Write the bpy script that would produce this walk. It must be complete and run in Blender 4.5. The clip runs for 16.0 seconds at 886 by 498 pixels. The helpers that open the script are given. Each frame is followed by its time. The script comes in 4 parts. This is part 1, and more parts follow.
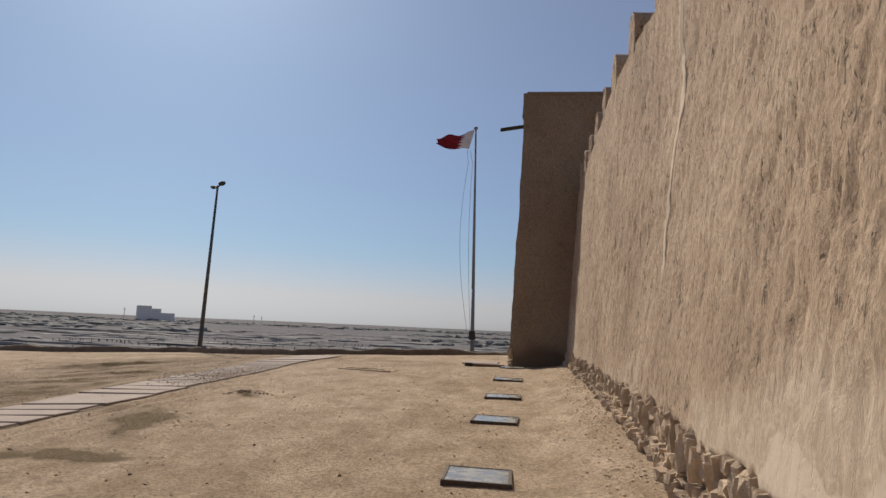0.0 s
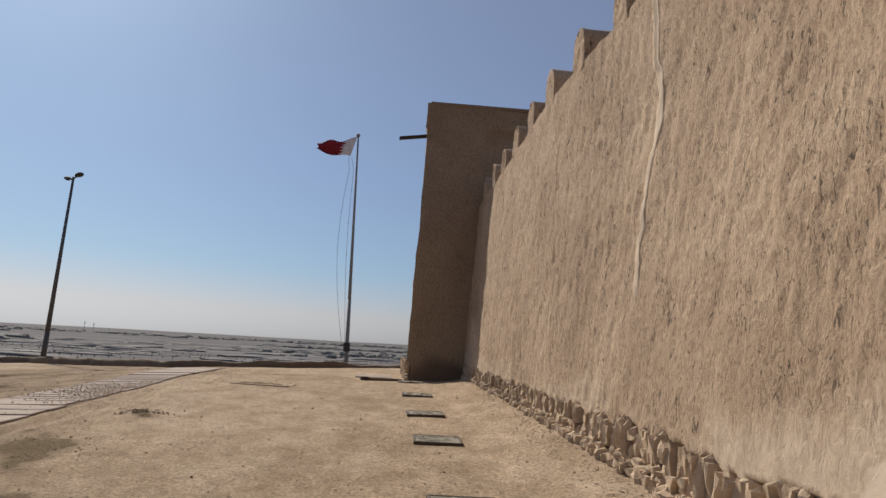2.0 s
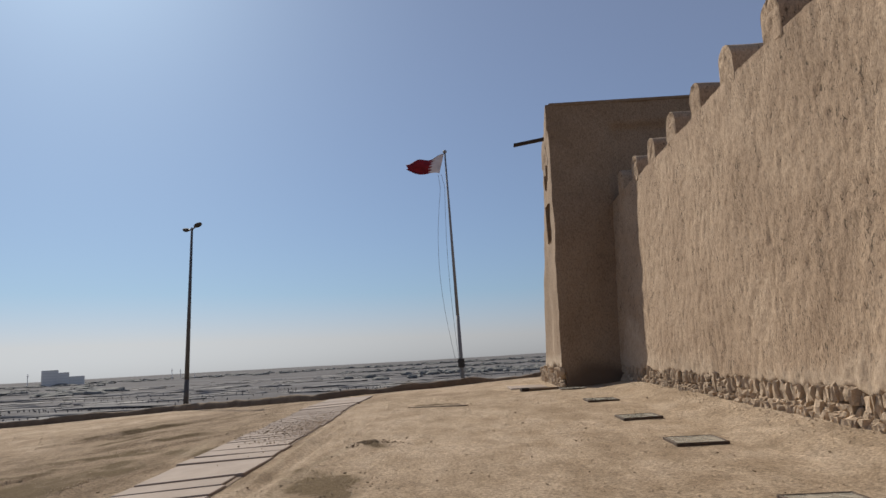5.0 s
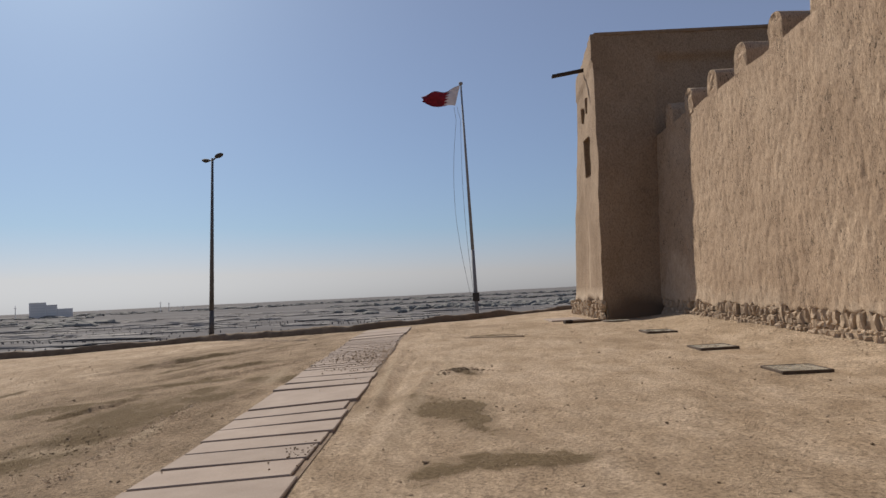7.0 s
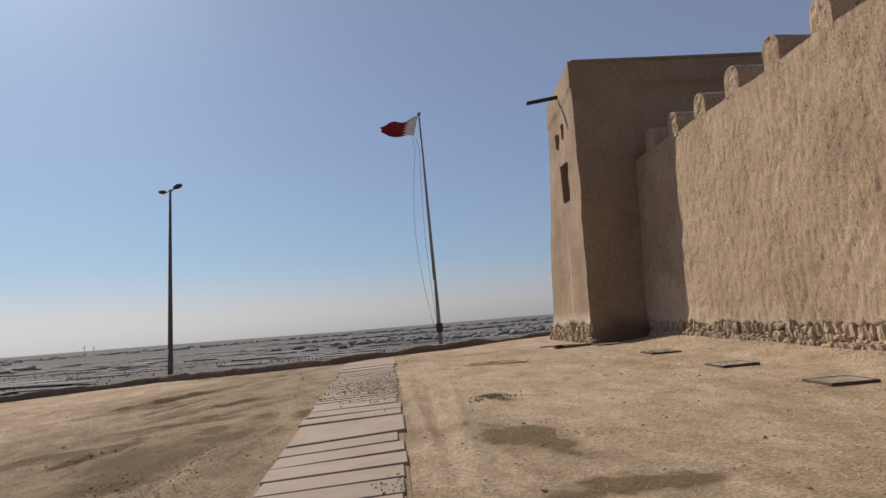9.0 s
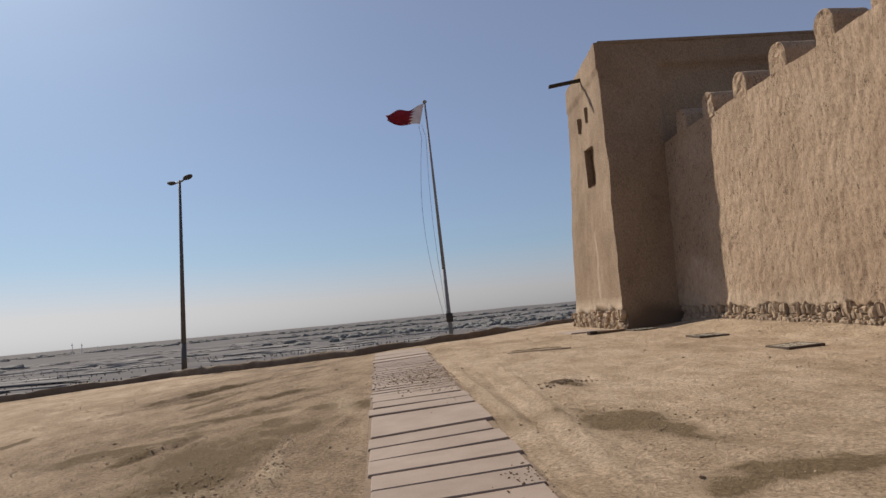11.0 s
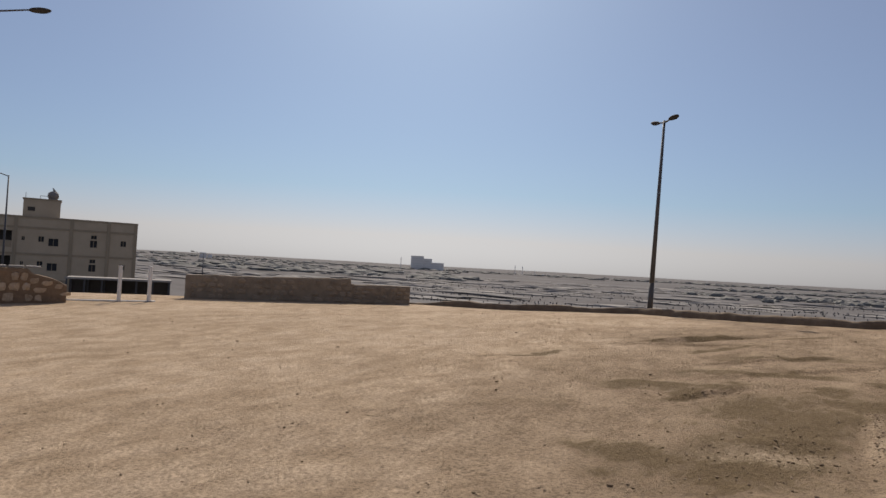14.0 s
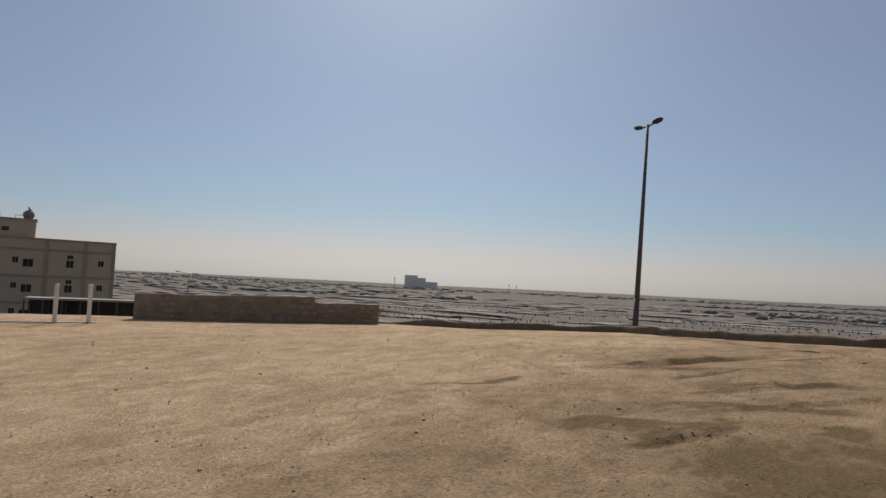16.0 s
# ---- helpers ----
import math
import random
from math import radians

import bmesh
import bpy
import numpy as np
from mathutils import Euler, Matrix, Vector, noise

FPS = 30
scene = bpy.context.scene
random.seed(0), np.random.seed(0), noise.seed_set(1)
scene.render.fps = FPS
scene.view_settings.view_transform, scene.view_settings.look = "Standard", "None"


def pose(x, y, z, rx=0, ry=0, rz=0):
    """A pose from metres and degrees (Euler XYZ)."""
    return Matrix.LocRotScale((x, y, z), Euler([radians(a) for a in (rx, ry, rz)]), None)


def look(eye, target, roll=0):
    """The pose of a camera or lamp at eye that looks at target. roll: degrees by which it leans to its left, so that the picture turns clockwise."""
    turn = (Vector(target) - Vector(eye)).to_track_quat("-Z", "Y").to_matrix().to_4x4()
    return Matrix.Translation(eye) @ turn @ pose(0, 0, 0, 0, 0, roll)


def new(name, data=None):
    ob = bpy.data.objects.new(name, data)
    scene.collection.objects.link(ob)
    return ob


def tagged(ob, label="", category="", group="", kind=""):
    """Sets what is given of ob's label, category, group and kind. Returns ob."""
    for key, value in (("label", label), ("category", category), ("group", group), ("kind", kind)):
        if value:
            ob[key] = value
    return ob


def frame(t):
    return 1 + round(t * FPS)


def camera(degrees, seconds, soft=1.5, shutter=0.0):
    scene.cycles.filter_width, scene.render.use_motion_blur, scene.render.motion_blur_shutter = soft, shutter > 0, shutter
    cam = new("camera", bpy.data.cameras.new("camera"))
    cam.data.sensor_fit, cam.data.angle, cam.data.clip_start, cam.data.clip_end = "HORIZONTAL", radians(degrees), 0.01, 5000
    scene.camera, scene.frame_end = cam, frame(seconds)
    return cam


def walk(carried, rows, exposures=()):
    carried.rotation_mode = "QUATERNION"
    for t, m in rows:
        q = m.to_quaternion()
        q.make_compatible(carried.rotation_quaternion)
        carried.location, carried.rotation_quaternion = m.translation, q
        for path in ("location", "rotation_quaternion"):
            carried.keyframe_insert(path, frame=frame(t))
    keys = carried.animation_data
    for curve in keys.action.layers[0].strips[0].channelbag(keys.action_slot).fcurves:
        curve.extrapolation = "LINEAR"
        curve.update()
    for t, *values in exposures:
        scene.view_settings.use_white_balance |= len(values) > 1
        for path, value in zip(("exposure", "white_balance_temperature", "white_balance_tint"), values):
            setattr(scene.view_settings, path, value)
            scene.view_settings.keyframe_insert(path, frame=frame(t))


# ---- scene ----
cam = camera(66.1, 16.0)
PATH = [
    (0, (-1.231, -0.221, 1.317), (-1.49, 1.748, 1.554), 2.4),
    (0.5, (-1.624, -0.208, 1.261), (-1.637, 1.783, 1.445), 2.9),
    (1, (-1.993, -0.098, 1.294), (-1.825, 1.885, 1.493), 3.6),
    (1.5, (-2.267, 0.015, 1.305), (-2.089, 1.995, 1.529), 3.4),
    (2, (-2.557, 0.348, 1.302), (-2.399, 2.32, 1.591), 3.1),
    (2.5, (-2.832, 0.572, 1.367), (-2.741, 2.542, 1.701), 1.9),
    (3, (-3.194, 0.633, 1.352), (-3.146, 2.598, 1.725), 0.3),
    (3.5, (-3.629, 0.678, 1.354), (-3.62, 2.652, 1.67), -1.9),
    (4, (-4.056, 0.763, 1.304), (-4.099, 2.742, 1.587), -3.2),
    (4.5, (-4.462, 0.707, 1.282), (-4.486, 2.683, 1.589), -3.3),
    (5, (-4.834, 0.652, 1.269), (-4.856, 2.625, 1.593), -3.3),
    (5.2, (-5.001, 0.67, 1.267), (-5.031, 2.648, 1.558), -3.2),
    (7.3, (-6.7, 0.74, 1.268), (-6.676, 2.734, 1.403), -2.8),
    (7.5, (-6.838, 0.741, 1.27), (-6.795, 2.731, 1.469), -2.9),
    (8, (-7.178, 0.759, 1.244), (-7.069, 2.741, 1.494), -3.2),
    (8.2, (-7.335, 0.81, 1.23), (-7.181, 2.789, 1.473), -3.4),
    (10.5, (-8.689, 1.862, 1.191), (-8.475, 3.84, 1.398), -5.1),
    (11, (-8.994, 1.737, 1.205), (-8.768, 3.714, 1.4), -5.5),
    (11.5, (-9.332, 1.78, 1.23), (-9.08, 3.756, 1.419), -5.7),
    (12, (-9.587, 1.868, 1.209), (-9.484, 3.854, 1.416), -5.1),
    (12.5, (-9.973, 1.569, 1.23), (-10.256, 3.545, 1.362), -4.3),
    (13, (-10.308, 1.367, 1.231), (-10.995, 3.245, 1.278), -1.9),
    (13.5, (-10.584, 1.424, 1.241), (-11.496, 3.203, 1.207), 1.1),
    (14, (-10.827, 1.768, 1.243), (-11.781, 3.525, 1.3), 3.1),
    (14.5, (-11.01, 2.301, 1.237), (-12.014, 4.02, 1.435), 4.1),
    (15, (-11.109, 2.924, 1.223), (-12.188, 4.584, 1.507), 4.3),
    (15.5, (-11.096, 3.536, 1.201), (-12.119, 5.251, 1.316), 3.9),
    (16, (-10.947, 4.038, 1.172), (-11.887, 5.8, 1.286), 2.7),
]
walk(cam, [(t, look(eye, target, roll)) for t, eye, target, roll in PATH], [(0, -0.07, 6450, 10.5), (2.5, 0.0, 6400, 9.5), (4.5, -0.04, 6300, 8.5), (8, -0.02, 6500, 11), (11, 0.05, 6550, 11), (12.5, 0.05, 6600, 11), (13.5, -0.06, 6650, 11), (14.5, 0.03, 6750, 13), (15, -0.07, 7050, 13), (16, -0.14, 7000, 11)])

# ---- world, sun ----
SUN_AZ, SUN_EL = radians(-31), radians(38)
world = bpy.data.worlds.new("sky")
scene.world = world
world.use_nodes = True
wn = world.node_tree.nodes
sky = wn.new("ShaderNodeTexSky")
sky.sky_type, sky.sun_disc = "NISHITA", False
sky.sun_elevation, sky.sun_rotation = SUN_EL, SUN_AZ
sky.air_density, sky.dust_density, sky.ozone_density, sky.altitude = 0.95, 0.85, 1.6, 0
# dusty air: the clear sky is veiled by an even pale haze, white at the horizon
clear = wn.new("ShaderNodeMix")
clear.data_type, clear.blend_type = "RGBA", "MULTIPLY"
clear.inputs[0].default_value, clear.inputs[7].default_value = 1.0, (0.62, 0.90, 1.18, 1)
world.node_tree.links.new(sky.outputs["Color"], clear.inputs[6])
haze = wn.new("ShaderNodeMix")
haze.data_type = "RGBA"
haze.inputs[0].default_value, haze.inputs[7].default_value = 0.31, (6.5, 6.0, 6.1, 1)
split = wn.new("ShaderNodeSeparateColor")
joined = wn.new("ShaderNodeCombineColor")
sums = [wn.new("ShaderNodeMath") for n in range(4)]
for node, how in zip(sums, ("MAXIMUM", "MULTIPLY", "SUBTRACT", "MAXIMUM")):
    node.operation = how
least_blue, twice, spare, least_red = sums
twice.inputs[1].default_value = 1.97
for a, b in ((clear.outputs[2], split.inputs[0]), (split.outputs[1], least_blue.inputs[0]), (split.outputs[2], least_blue.inputs[1]),
             (split.outputs[1], twice.inputs[0]), (twice.outputs[0], spare.inputs[0]), (least_blue.outputs[0], spare.inputs[1]),
             (split.outputs[0], least_red.inputs[0]), (spare.outputs[0], least_red.inputs[1]),
             (least_red.outputs[0], joined.inputs[0]), (split.outputs[1], joined.inputs[1]), (least_blue.outputs[0], joined.inputs[2]), (joined.outputs[0], haze.inputs[6])):
    world.node_tree.links.new(a, b)
world.node_tree.links.new(haze.outputs[2], wn["Background"].inputs["Color"])
wn["Background"].inputs["Strength"].default_value = 0.066
sun_data = bpy.data.lights.new("sun", "SUN")
sun_data.energy, sun_data.angle, sun_data.color = 5.0, radians(0.55), (1.0, 0.9, 0.765)
sun = new("sun", sun_data)
sun_way = Vector((math.sin(SUN_AZ) * math.cos(SUN_EL), math.cos(SUN_AZ) * math.cos(SUN_EL), math.sin(SUN_EL)))
sun.matrix_world = look(sun_way * 60, (0, 0, 0))


# ---- materials ----
def ramp(nt, source, stops):
    r = nt.nodes.new("ShaderNodeValToRGB")
    while len(r.color_ramp.elements) < len(stops):
        r.color_ramp.elements.new(0.5)
    for e, (p, c) in zip(r.color_ramp.elements, stops):
        e.position, e.color = p, (c[0], c[1], c[2], 1) if isinstance(c, tuple) else (c, c, c, 1)
    nt.links.new(source, r.inputs["Fac"])
    return r.outputs["Color"]


def noise_tex(nt, vec, scale, detail=6, rough=0.6, stretch=(1, 1, 1), distort=0.0):
    m = nt.nodes.new("ShaderNodeMapping")
    m.inputs["Scale"].default_value = stretch
    nt.links.new(vec, m.inputs["Vector"])
    n = nt.nodes.new("ShaderNodeTexNoise")
    n.inputs["Scale"].default_value, n.inputs["Detail"].default_value = scale, detail
    n.inputs["Roughness"].default_value, n.inputs["Distortion"].default_value = rough, distort
    nt.links.new(m.outputs["Vector"], n.inputs["Vector"])
    return n.outputs["Fac"]


def blend(nt, fac, a, b, how="MIX"):
    m = nt.nodes.new("ShaderNodeMix")
    m.data_type, m.blend_type = "RGBA", how
    for socket, v in ((m.inputs[0], fac), (m.inputs[6], a), (m.inputs[7], b)):
        if isinstance(v, (int, float)):
            socket.default_value = v
        elif isinstance(v, tuple):
            socket.default_value = (*v, 1)
        else:
            nt.links.new(v, socket)
    return m.outputs[2]


def attribute(nt, name):
    a = nt.nodes.new("ShaderNodeAttribute")
    a.attribute_name = name
    return a.outputs["Fac"]


def material(name, rough=0.8, metal=0.0, bump=0.0, bump_dist=0.02):
    """A material with its node tree, the shader node, and the world position."""
    m = bpy.data.materials.new(name)
    m.use_nodes = True
    nt = m.node_tree
    bsdf = nt.nodes["Principled BSDF"]
    bsdf.inputs["Roughness"].default_value, bsdf.inputs["Metallic"].default_value = rough, metal
    bsdf.inputs["Specular IOR Level"].default_value = 0.25 if rough > 0.6 else 0.5
    geo = nt.nodes.new("ShaderNodeNewGeometry")
    return m, nt, bsdf, geo.outputs["Position"]


def set_bump(nt, bsdf, height, strength, dist):
    b = nt.nodes.new("ShaderNodeBump")
    b.inputs["Strength"].default_value, b.inputs["Distance"].default_value = strength, dist
    nt.links.new(height, b.inputs["Height"])
    nt.links.new(b.outputs["Normal"], bsdf.inputs["Normal"])


def add(nt, a, b, fa=1.0, fb=1.0):
    m = nt.nodes.new("ShaderNodeMath")
    m.operation = "MULTIPLY"
    nt.links.new(b, m.inputs[0])
    m.inputs[1].default_value = fb
    s = nt.nodes.new("ShaderNodeMath")
    s.operation = "MULTIPLY_ADD"
    nt.links.new(a, s.inputs[0])
    s.inputs[1].default_value = fa
    nt.links.new(m.outputs[0], s.inputs[2])
    return s.outputs[0]


def grainy(name, dark, light, scale=3.0, fine=40.0, rough=0.85, bump=0.4, dist=0.01, metal=0.0, random_tint=0.0, stretch=(1, 1, 1)):
    """A mottled surface: large patches, fine grain, relief, and a tint of its own for each object."""
    m, nt, bsdf, pos = material(name, rough, metal)
    big = noise_tex(nt, pos, scale, 5, 0.6, stretch)
    small = noise_tex(nt, pos, fine, 4, 0.65, stretch)
    both = add(nt, big, small, 0.6, 0.4)
    col = ramp(nt, both, [(0.3, dark), (0.7, light)])
    if random_tint:
        info = nt.nodes.new("ShaderNodeObjectInfo")
        tint = ramp(nt, info.outputs["Random"], [(0.0, 1 - random_tint), (1.0, 1.0)])
        col = blend(nt, 1.0, col, tint, "MULTIPLY")
    nt.links.new(col, bsdf.inputs["Base Color"])
    set_bump(nt, bsdf, both, bump, dist)
    return m


def make_ground_material():
    m, nt, bsdf, pos = material("sand_ground", 0.95)
    bsdf.inputs["Specular IOR Level"].default_value = 0.04
    big = noise_tex(nt, pos, 0.22, 6, 0.6)
    mid = noise_tex(nt, pos, 1.6, 6, 0.62, (1, 0.6, 1))
    fine = noise_tex(nt, pos, 26, 6, 0.75)
    grit = noise_tex(nt, pos, 90, 3, 0.7)
    clump = noise_tex(nt, pos, 4.5, 9, 0.75, (1, 0.6, 1), 0.8)
    col = ramp(nt, add(nt, big, mid, 0.4, 0.6), [(0.40, (0.36, 0.27, 0.183)), (0.5, (0.45, 0.345, 0.242)), (0.60, (0.52, 0.407, 0.296))])
    earth = attribute(nt, "earth")
    col = blend(nt, earth, col, ramp(nt, mid, [(0.38, (0.215, 0.158, 0.105)), (0.62, (0.335, 0.252, 0.172))]))
    col = blend(nt, 1.0, col, ramp(nt, clump, [(0.34, 0.8), (0.5, 1.0), (0.66, 1.14)]), "MULTIPLY")
    col = blend(nt, 1.0, col, ramp(nt, fine, [(0.36, 0.55), (0.5, 1.0), (0.64, 1.3)]), "MULTIPLY")
    specks = ramp(nt, grit, [(0.32, 0.30), (0.40, 1.0), (0.62, 1.0), (0.70, 1.35)])
    col = blend(nt, 0.8, col, specks, "MULTIPLY")
    stain = attribute(nt, "stain")
    ragged = ramp(nt, clump, [(0.34, 0.0), (0.66, 1.0)])
    spotty = ramp(nt, fine, [(0.34, 0.0), (0.66, 1.0)])
    edge = add(nt, stain, add(nt, ragged, spotty, 0.75, 0.5), 0.8, 0.72)
    wet = blend(nt, 1.0, ramp(nt, edge, [(0.52, 0.0), (0.95, 0.4), (1.35, 0.85)]), ramp(nt, stain, [(0.02, 0.0), (0.3, 1.0)]), "MULTIPLY")
    col = blend(nt, wet, col, blend(nt, spotty, (0.088, 0.063, 0.034), (0.19, 0.14, 0.08)))
    pale = attribute(nt, "pale")
    pm = ramp(nt, add(nt, pale, ragged, 0.6, 0.5), [(0.45, 0.0), (0.85, 0.85)])
    col = blend(nt, pm, col, blend(nt, spotty, (0.25, 0.19, 0.125), (0.56, 0.45, 0.325)))
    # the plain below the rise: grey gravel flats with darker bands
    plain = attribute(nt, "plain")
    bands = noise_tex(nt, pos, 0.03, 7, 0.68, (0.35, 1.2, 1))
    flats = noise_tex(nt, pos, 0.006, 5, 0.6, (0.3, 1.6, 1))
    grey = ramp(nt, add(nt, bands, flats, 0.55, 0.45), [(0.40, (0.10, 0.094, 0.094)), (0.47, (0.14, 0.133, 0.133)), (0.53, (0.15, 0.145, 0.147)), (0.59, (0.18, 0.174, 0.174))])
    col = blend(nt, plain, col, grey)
    nt.links.new(col, bsdf.inputs["Base Color"])
    set_bump(nt, bsdf, add(nt, add(nt, fine, grit, 0.7, 0.35), add(nt, mid, clump, 0.6, 1.3), 1.0, 1.0), 0.75, 0.06)
    return m


def make_plaster(name, dark, mid_c, light, relief=0.6, streak=0.16, pitted=0.55):
    m, nt, bsdf, pos = material(name, 0.95)
    big = noise_tex(nt, pos, 0.55, 5, 0.6)
    daub = noise_tex(nt, pos, 10, 9, 0.72, (1, 1, streak), 1.2)
    fine = noise_tex(nt, pos, 34, 5, 0.7, (1, 1, 0.5))
    col = ramp(nt, add(nt, big, daub, 0.55, 0.45), [(0.40, dark), (0.5, mid_c), (0.60, light)])
    col = blend(nt, 1.0, col, ramp(nt, fine, [(0.38, 0.72), (0.5, 1.0), (0.62, 1.12)]), "MULTIPLY")
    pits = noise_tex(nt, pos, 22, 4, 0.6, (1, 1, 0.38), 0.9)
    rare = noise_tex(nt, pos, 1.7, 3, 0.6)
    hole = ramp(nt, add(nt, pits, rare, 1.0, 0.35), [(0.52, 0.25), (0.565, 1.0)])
    # Holes darken here too: their shade is multiplied into the colour.
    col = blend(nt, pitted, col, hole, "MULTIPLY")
    pale = attribute(nt, "pale")
    pm = ramp(nt, add(nt, pale, daub, 1.0, 0.45), [(0.5, 0.0), (0.95, 1.0)])
    col = blend(nt, pm, col, ramp(nt, daub, [(0.4, (0.40, 0.312, 0.228)), (0.6, (0.50, 0.40, 0.298))]))
    col = blend(nt, ramp(nt, pale, [(0.95, 0.0), (1.25, 0.9)]), col, (0.55, 0.452, 0.35))
    damp = attribute(nt, "damp")
    dm = ramp(nt, add(nt, damp, big, 1.0, 0.5), [(0.5, 0.0), (1.0, 1.0)])
    col = blend(nt, dm, col, (0.15, 0.105, 0.07))
    nt.links.new(col, bsdf.inputs["Base Color"])
    h = add(nt, add(nt, daub, fine, 0.8, 0.35), hole, 1.0, 0.5 * pitted)
    flatter = nt.nodes.new("ShaderNodeMath")
    flatter.operation = "MULTIPLY"
    nt.links.new(h, flatter.inputs[0])
    nt.links.new(ramp(nt, pale, [(0.3, 1.0), (0.85, 0.3)]), flatter.inputs[1])
    set_bump(nt, bsdf, flatter.outputs[0], relief, 0.05)
    return m


M_GROUND = make_ground_material()
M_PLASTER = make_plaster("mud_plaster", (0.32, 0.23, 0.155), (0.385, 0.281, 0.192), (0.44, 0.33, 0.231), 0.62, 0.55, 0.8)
# Tower plaster darker than the wall's: part of its shade is in the colour.
M_PLASTER_SHADED = make_plaster("smooth_mud_plaster_shaded", (0.228, 0.16, 0.104), (0.27, 0.193, 0.129), (0.308, 0.226, 0.154), 0.4, 0.6, 0.12)
M_RECESS = grainy("dark_mortar", (0.16, 0.11, 0.07), (0.27, 0.19, 0.125), 6, 50, 0.95, 0.6, 0.02)
M_STONE = grainy("limestone_rubble", (0.40, 0.295, 0.198), (0.62, 0.485, 0.35), 9, 38, 0.9, 1.0, 0.03, random_tint=0.28)
M_SLAB = grainy("pink_grey_concrete", (0.25, 0.192, 0.152), (0.36, 0.29, 0.238), 2.2, 60, 0.85, 0.25, 0.004, random_tint=0.15)
M_SLAB_BED = grainy("path_bed", (0.14, 0.10, 0.07), (0.26, 0.19, 0.13), 6, 50, 0.95, 0.6, 0.01)
M_KERB = grainy("weathered_kerb", (0.105, 0.078, 0.056), (0.215, 0.162, 0.115), 3, 30, 0.95, 0.7, 0.02)
M_CLOD = grainy("dry_earth_clods", (0.15, 0.108, 0.068), (0.29, 0.217, 0.147), 8, 60, 0.95, 0.6, 0.01)
M_METAL_DARK = grainy("dark_painted_steel", (0.035, 0.032, 0.03), (0.07, 0.062, 0.055), 8, 80, 0.85, 0.15, 0.002)
M_FRAME = grainy("rusty_brown_steel", (0.05, 0.035, 0.025), (0.12, 0.085, 0.06), 12, 90, 0.7, 0.3, 0.003)
M_POST = grainy("grey_steel_post", (0.05, 0.05, 0.055), (0.085, 0.085, 0.09), 5, 60, 0.6, 0.02, 0.001)
M_WHITE_STEEL = grainy("white_painted_steel", (0.58, 0.57, 0.55), (0.76, 0.75, 0.73), 6, 60, 0.5, 0.1, 0.002)
M_FLAGPOLE = grainy("galvanised_pole", (0.16, 0.16, 0.17), (0.24, 0.24, 0.25), 5, 60, 0.65, 0.02, 0.001)
M_WOOD = grainy("weathered_wood", (0.10, 0.065, 0.04), (0.26, 0.18, 0.115), 6, 70, 0.85, 0.4, 0.004, stretch=(0.15, 1, 1))
M_WOOD_DARK = grainy("dark_wood", (0.03, 0.022, 0.017), (0.07, 0.05, 0.036), 8, 70, 0.8, 0.4, 0.004)
M_RENDER = grainy("beige_render", (0.42, 0.335, 0.235), (0.53, 0.43, 0.31), 0.6, 9, 0.9, 0.2, 0.01)
M_RENDER_TRIM = grainy("grey_beige_trim", (0.30, 0.237, 0.162), (0.385, 0.31, 0.22), 0.8, 9, 0.9, 0.2, 0.01)
# Shade of rooms and deep openings is put into this dark colour.
M_DARK_ROOM = grainy("shaded_interior", (0.05, 0.045, 0.04), (0.09, 0.08, 0.07), 1.5, 12, 0.9, 0.1, 0.01)
M_BLOCK = grainy("grey_blockwork", (0.25, 0.20, 0.15), (0.40, 0.33, 0.25), 2.5, 30, 0.95, 0.6, 0.02, random_tint=0.3)
# Distant concrete and windows are paled: haze is mixed into both colours.
M_FAR_HAZED = grainy("hazed_concrete", (0.74, 0.70, 0.66), (0.80, 0.76, 0.715), 0.05, 0.4, 0.9, 0.0, 0.01)
M_BAND_HAZED = grainy("hazed_windows", (0.68, 0.65, 0.61), (0.73, 0.695, 0.655), 0.05, 0.4, 0.9, 0.0, 0.01)
# Bank colour lightened to carry the haze that lowers contrast far off.
M_BANK_HAZED = grainy("grey_earth_bank_hazed", (0.17, 0.162, 0.158), (0.24, 0.23, 0.224), 0.1, 1.2, 0.95, 0.0, 0.01)
# Foliage greyer and lighter than leaves are, with haze painted in.
M_TREE_HAZED = grainy("hazed_foliage", (0.15, 0.15, 0.142), (0.21, 0.21, 0.198), 0.3, 2.0, 0.95, 0.0, 0.01)
M_HEADSTONE = grainy("grave_stone", (0.09, 0.084, 0.08), (0.26, 0.245, 0.235), 0.4, 3.0, 0.9, 0.0, 0.01)
M_PALE_FAR = grainy("pale_masonry", (0.24, 0.226, 0.21), (0.34, 0.322, 0.30), 0.2, 2.0, 0.9, 0.0, 0.01)


def make_glass():
    m, nt, bsdf, pos = material("dusty_glass", 0.16)
    n = noise_tex(nt, pos, 7, 4, 0.6)
    nt.links.new(ramp(nt, n, [(0.3, (0.19, 0.195, 0.17)), (0.7, (0.36, 0.32, 0.255))]), bsdf.inputs["Base Color"])
    nt.links.new(ramp(nt, n, [(0.3, 0.1), (0.7, 0.42)]), bsdf.inputs["Roughness"])
    bsdf.inputs["Specular IOR Level"].default_value = 0.8
    return m


def make_cloth(name, a, b):
    m, nt, bsdf, pos = material(name, 0.85)
    n = noise_tex(nt, pos, 3, 3, 0.5)
    nt.links.new(ramp(nt, n, [(0.3, a), (0.7, b)]), bsdf.inputs["Base Color"])
    bsdf.inputs["Subsurface Weight"].default_value = 0.0
    return m


M_GLASS = make_glass()
M_PANE = grainy("dark_window_glass", (0.02, 0.022, 0.025), (0.045, 0.047, 0.05), 1.0, 8, 0.8, 0.0, 0.01)
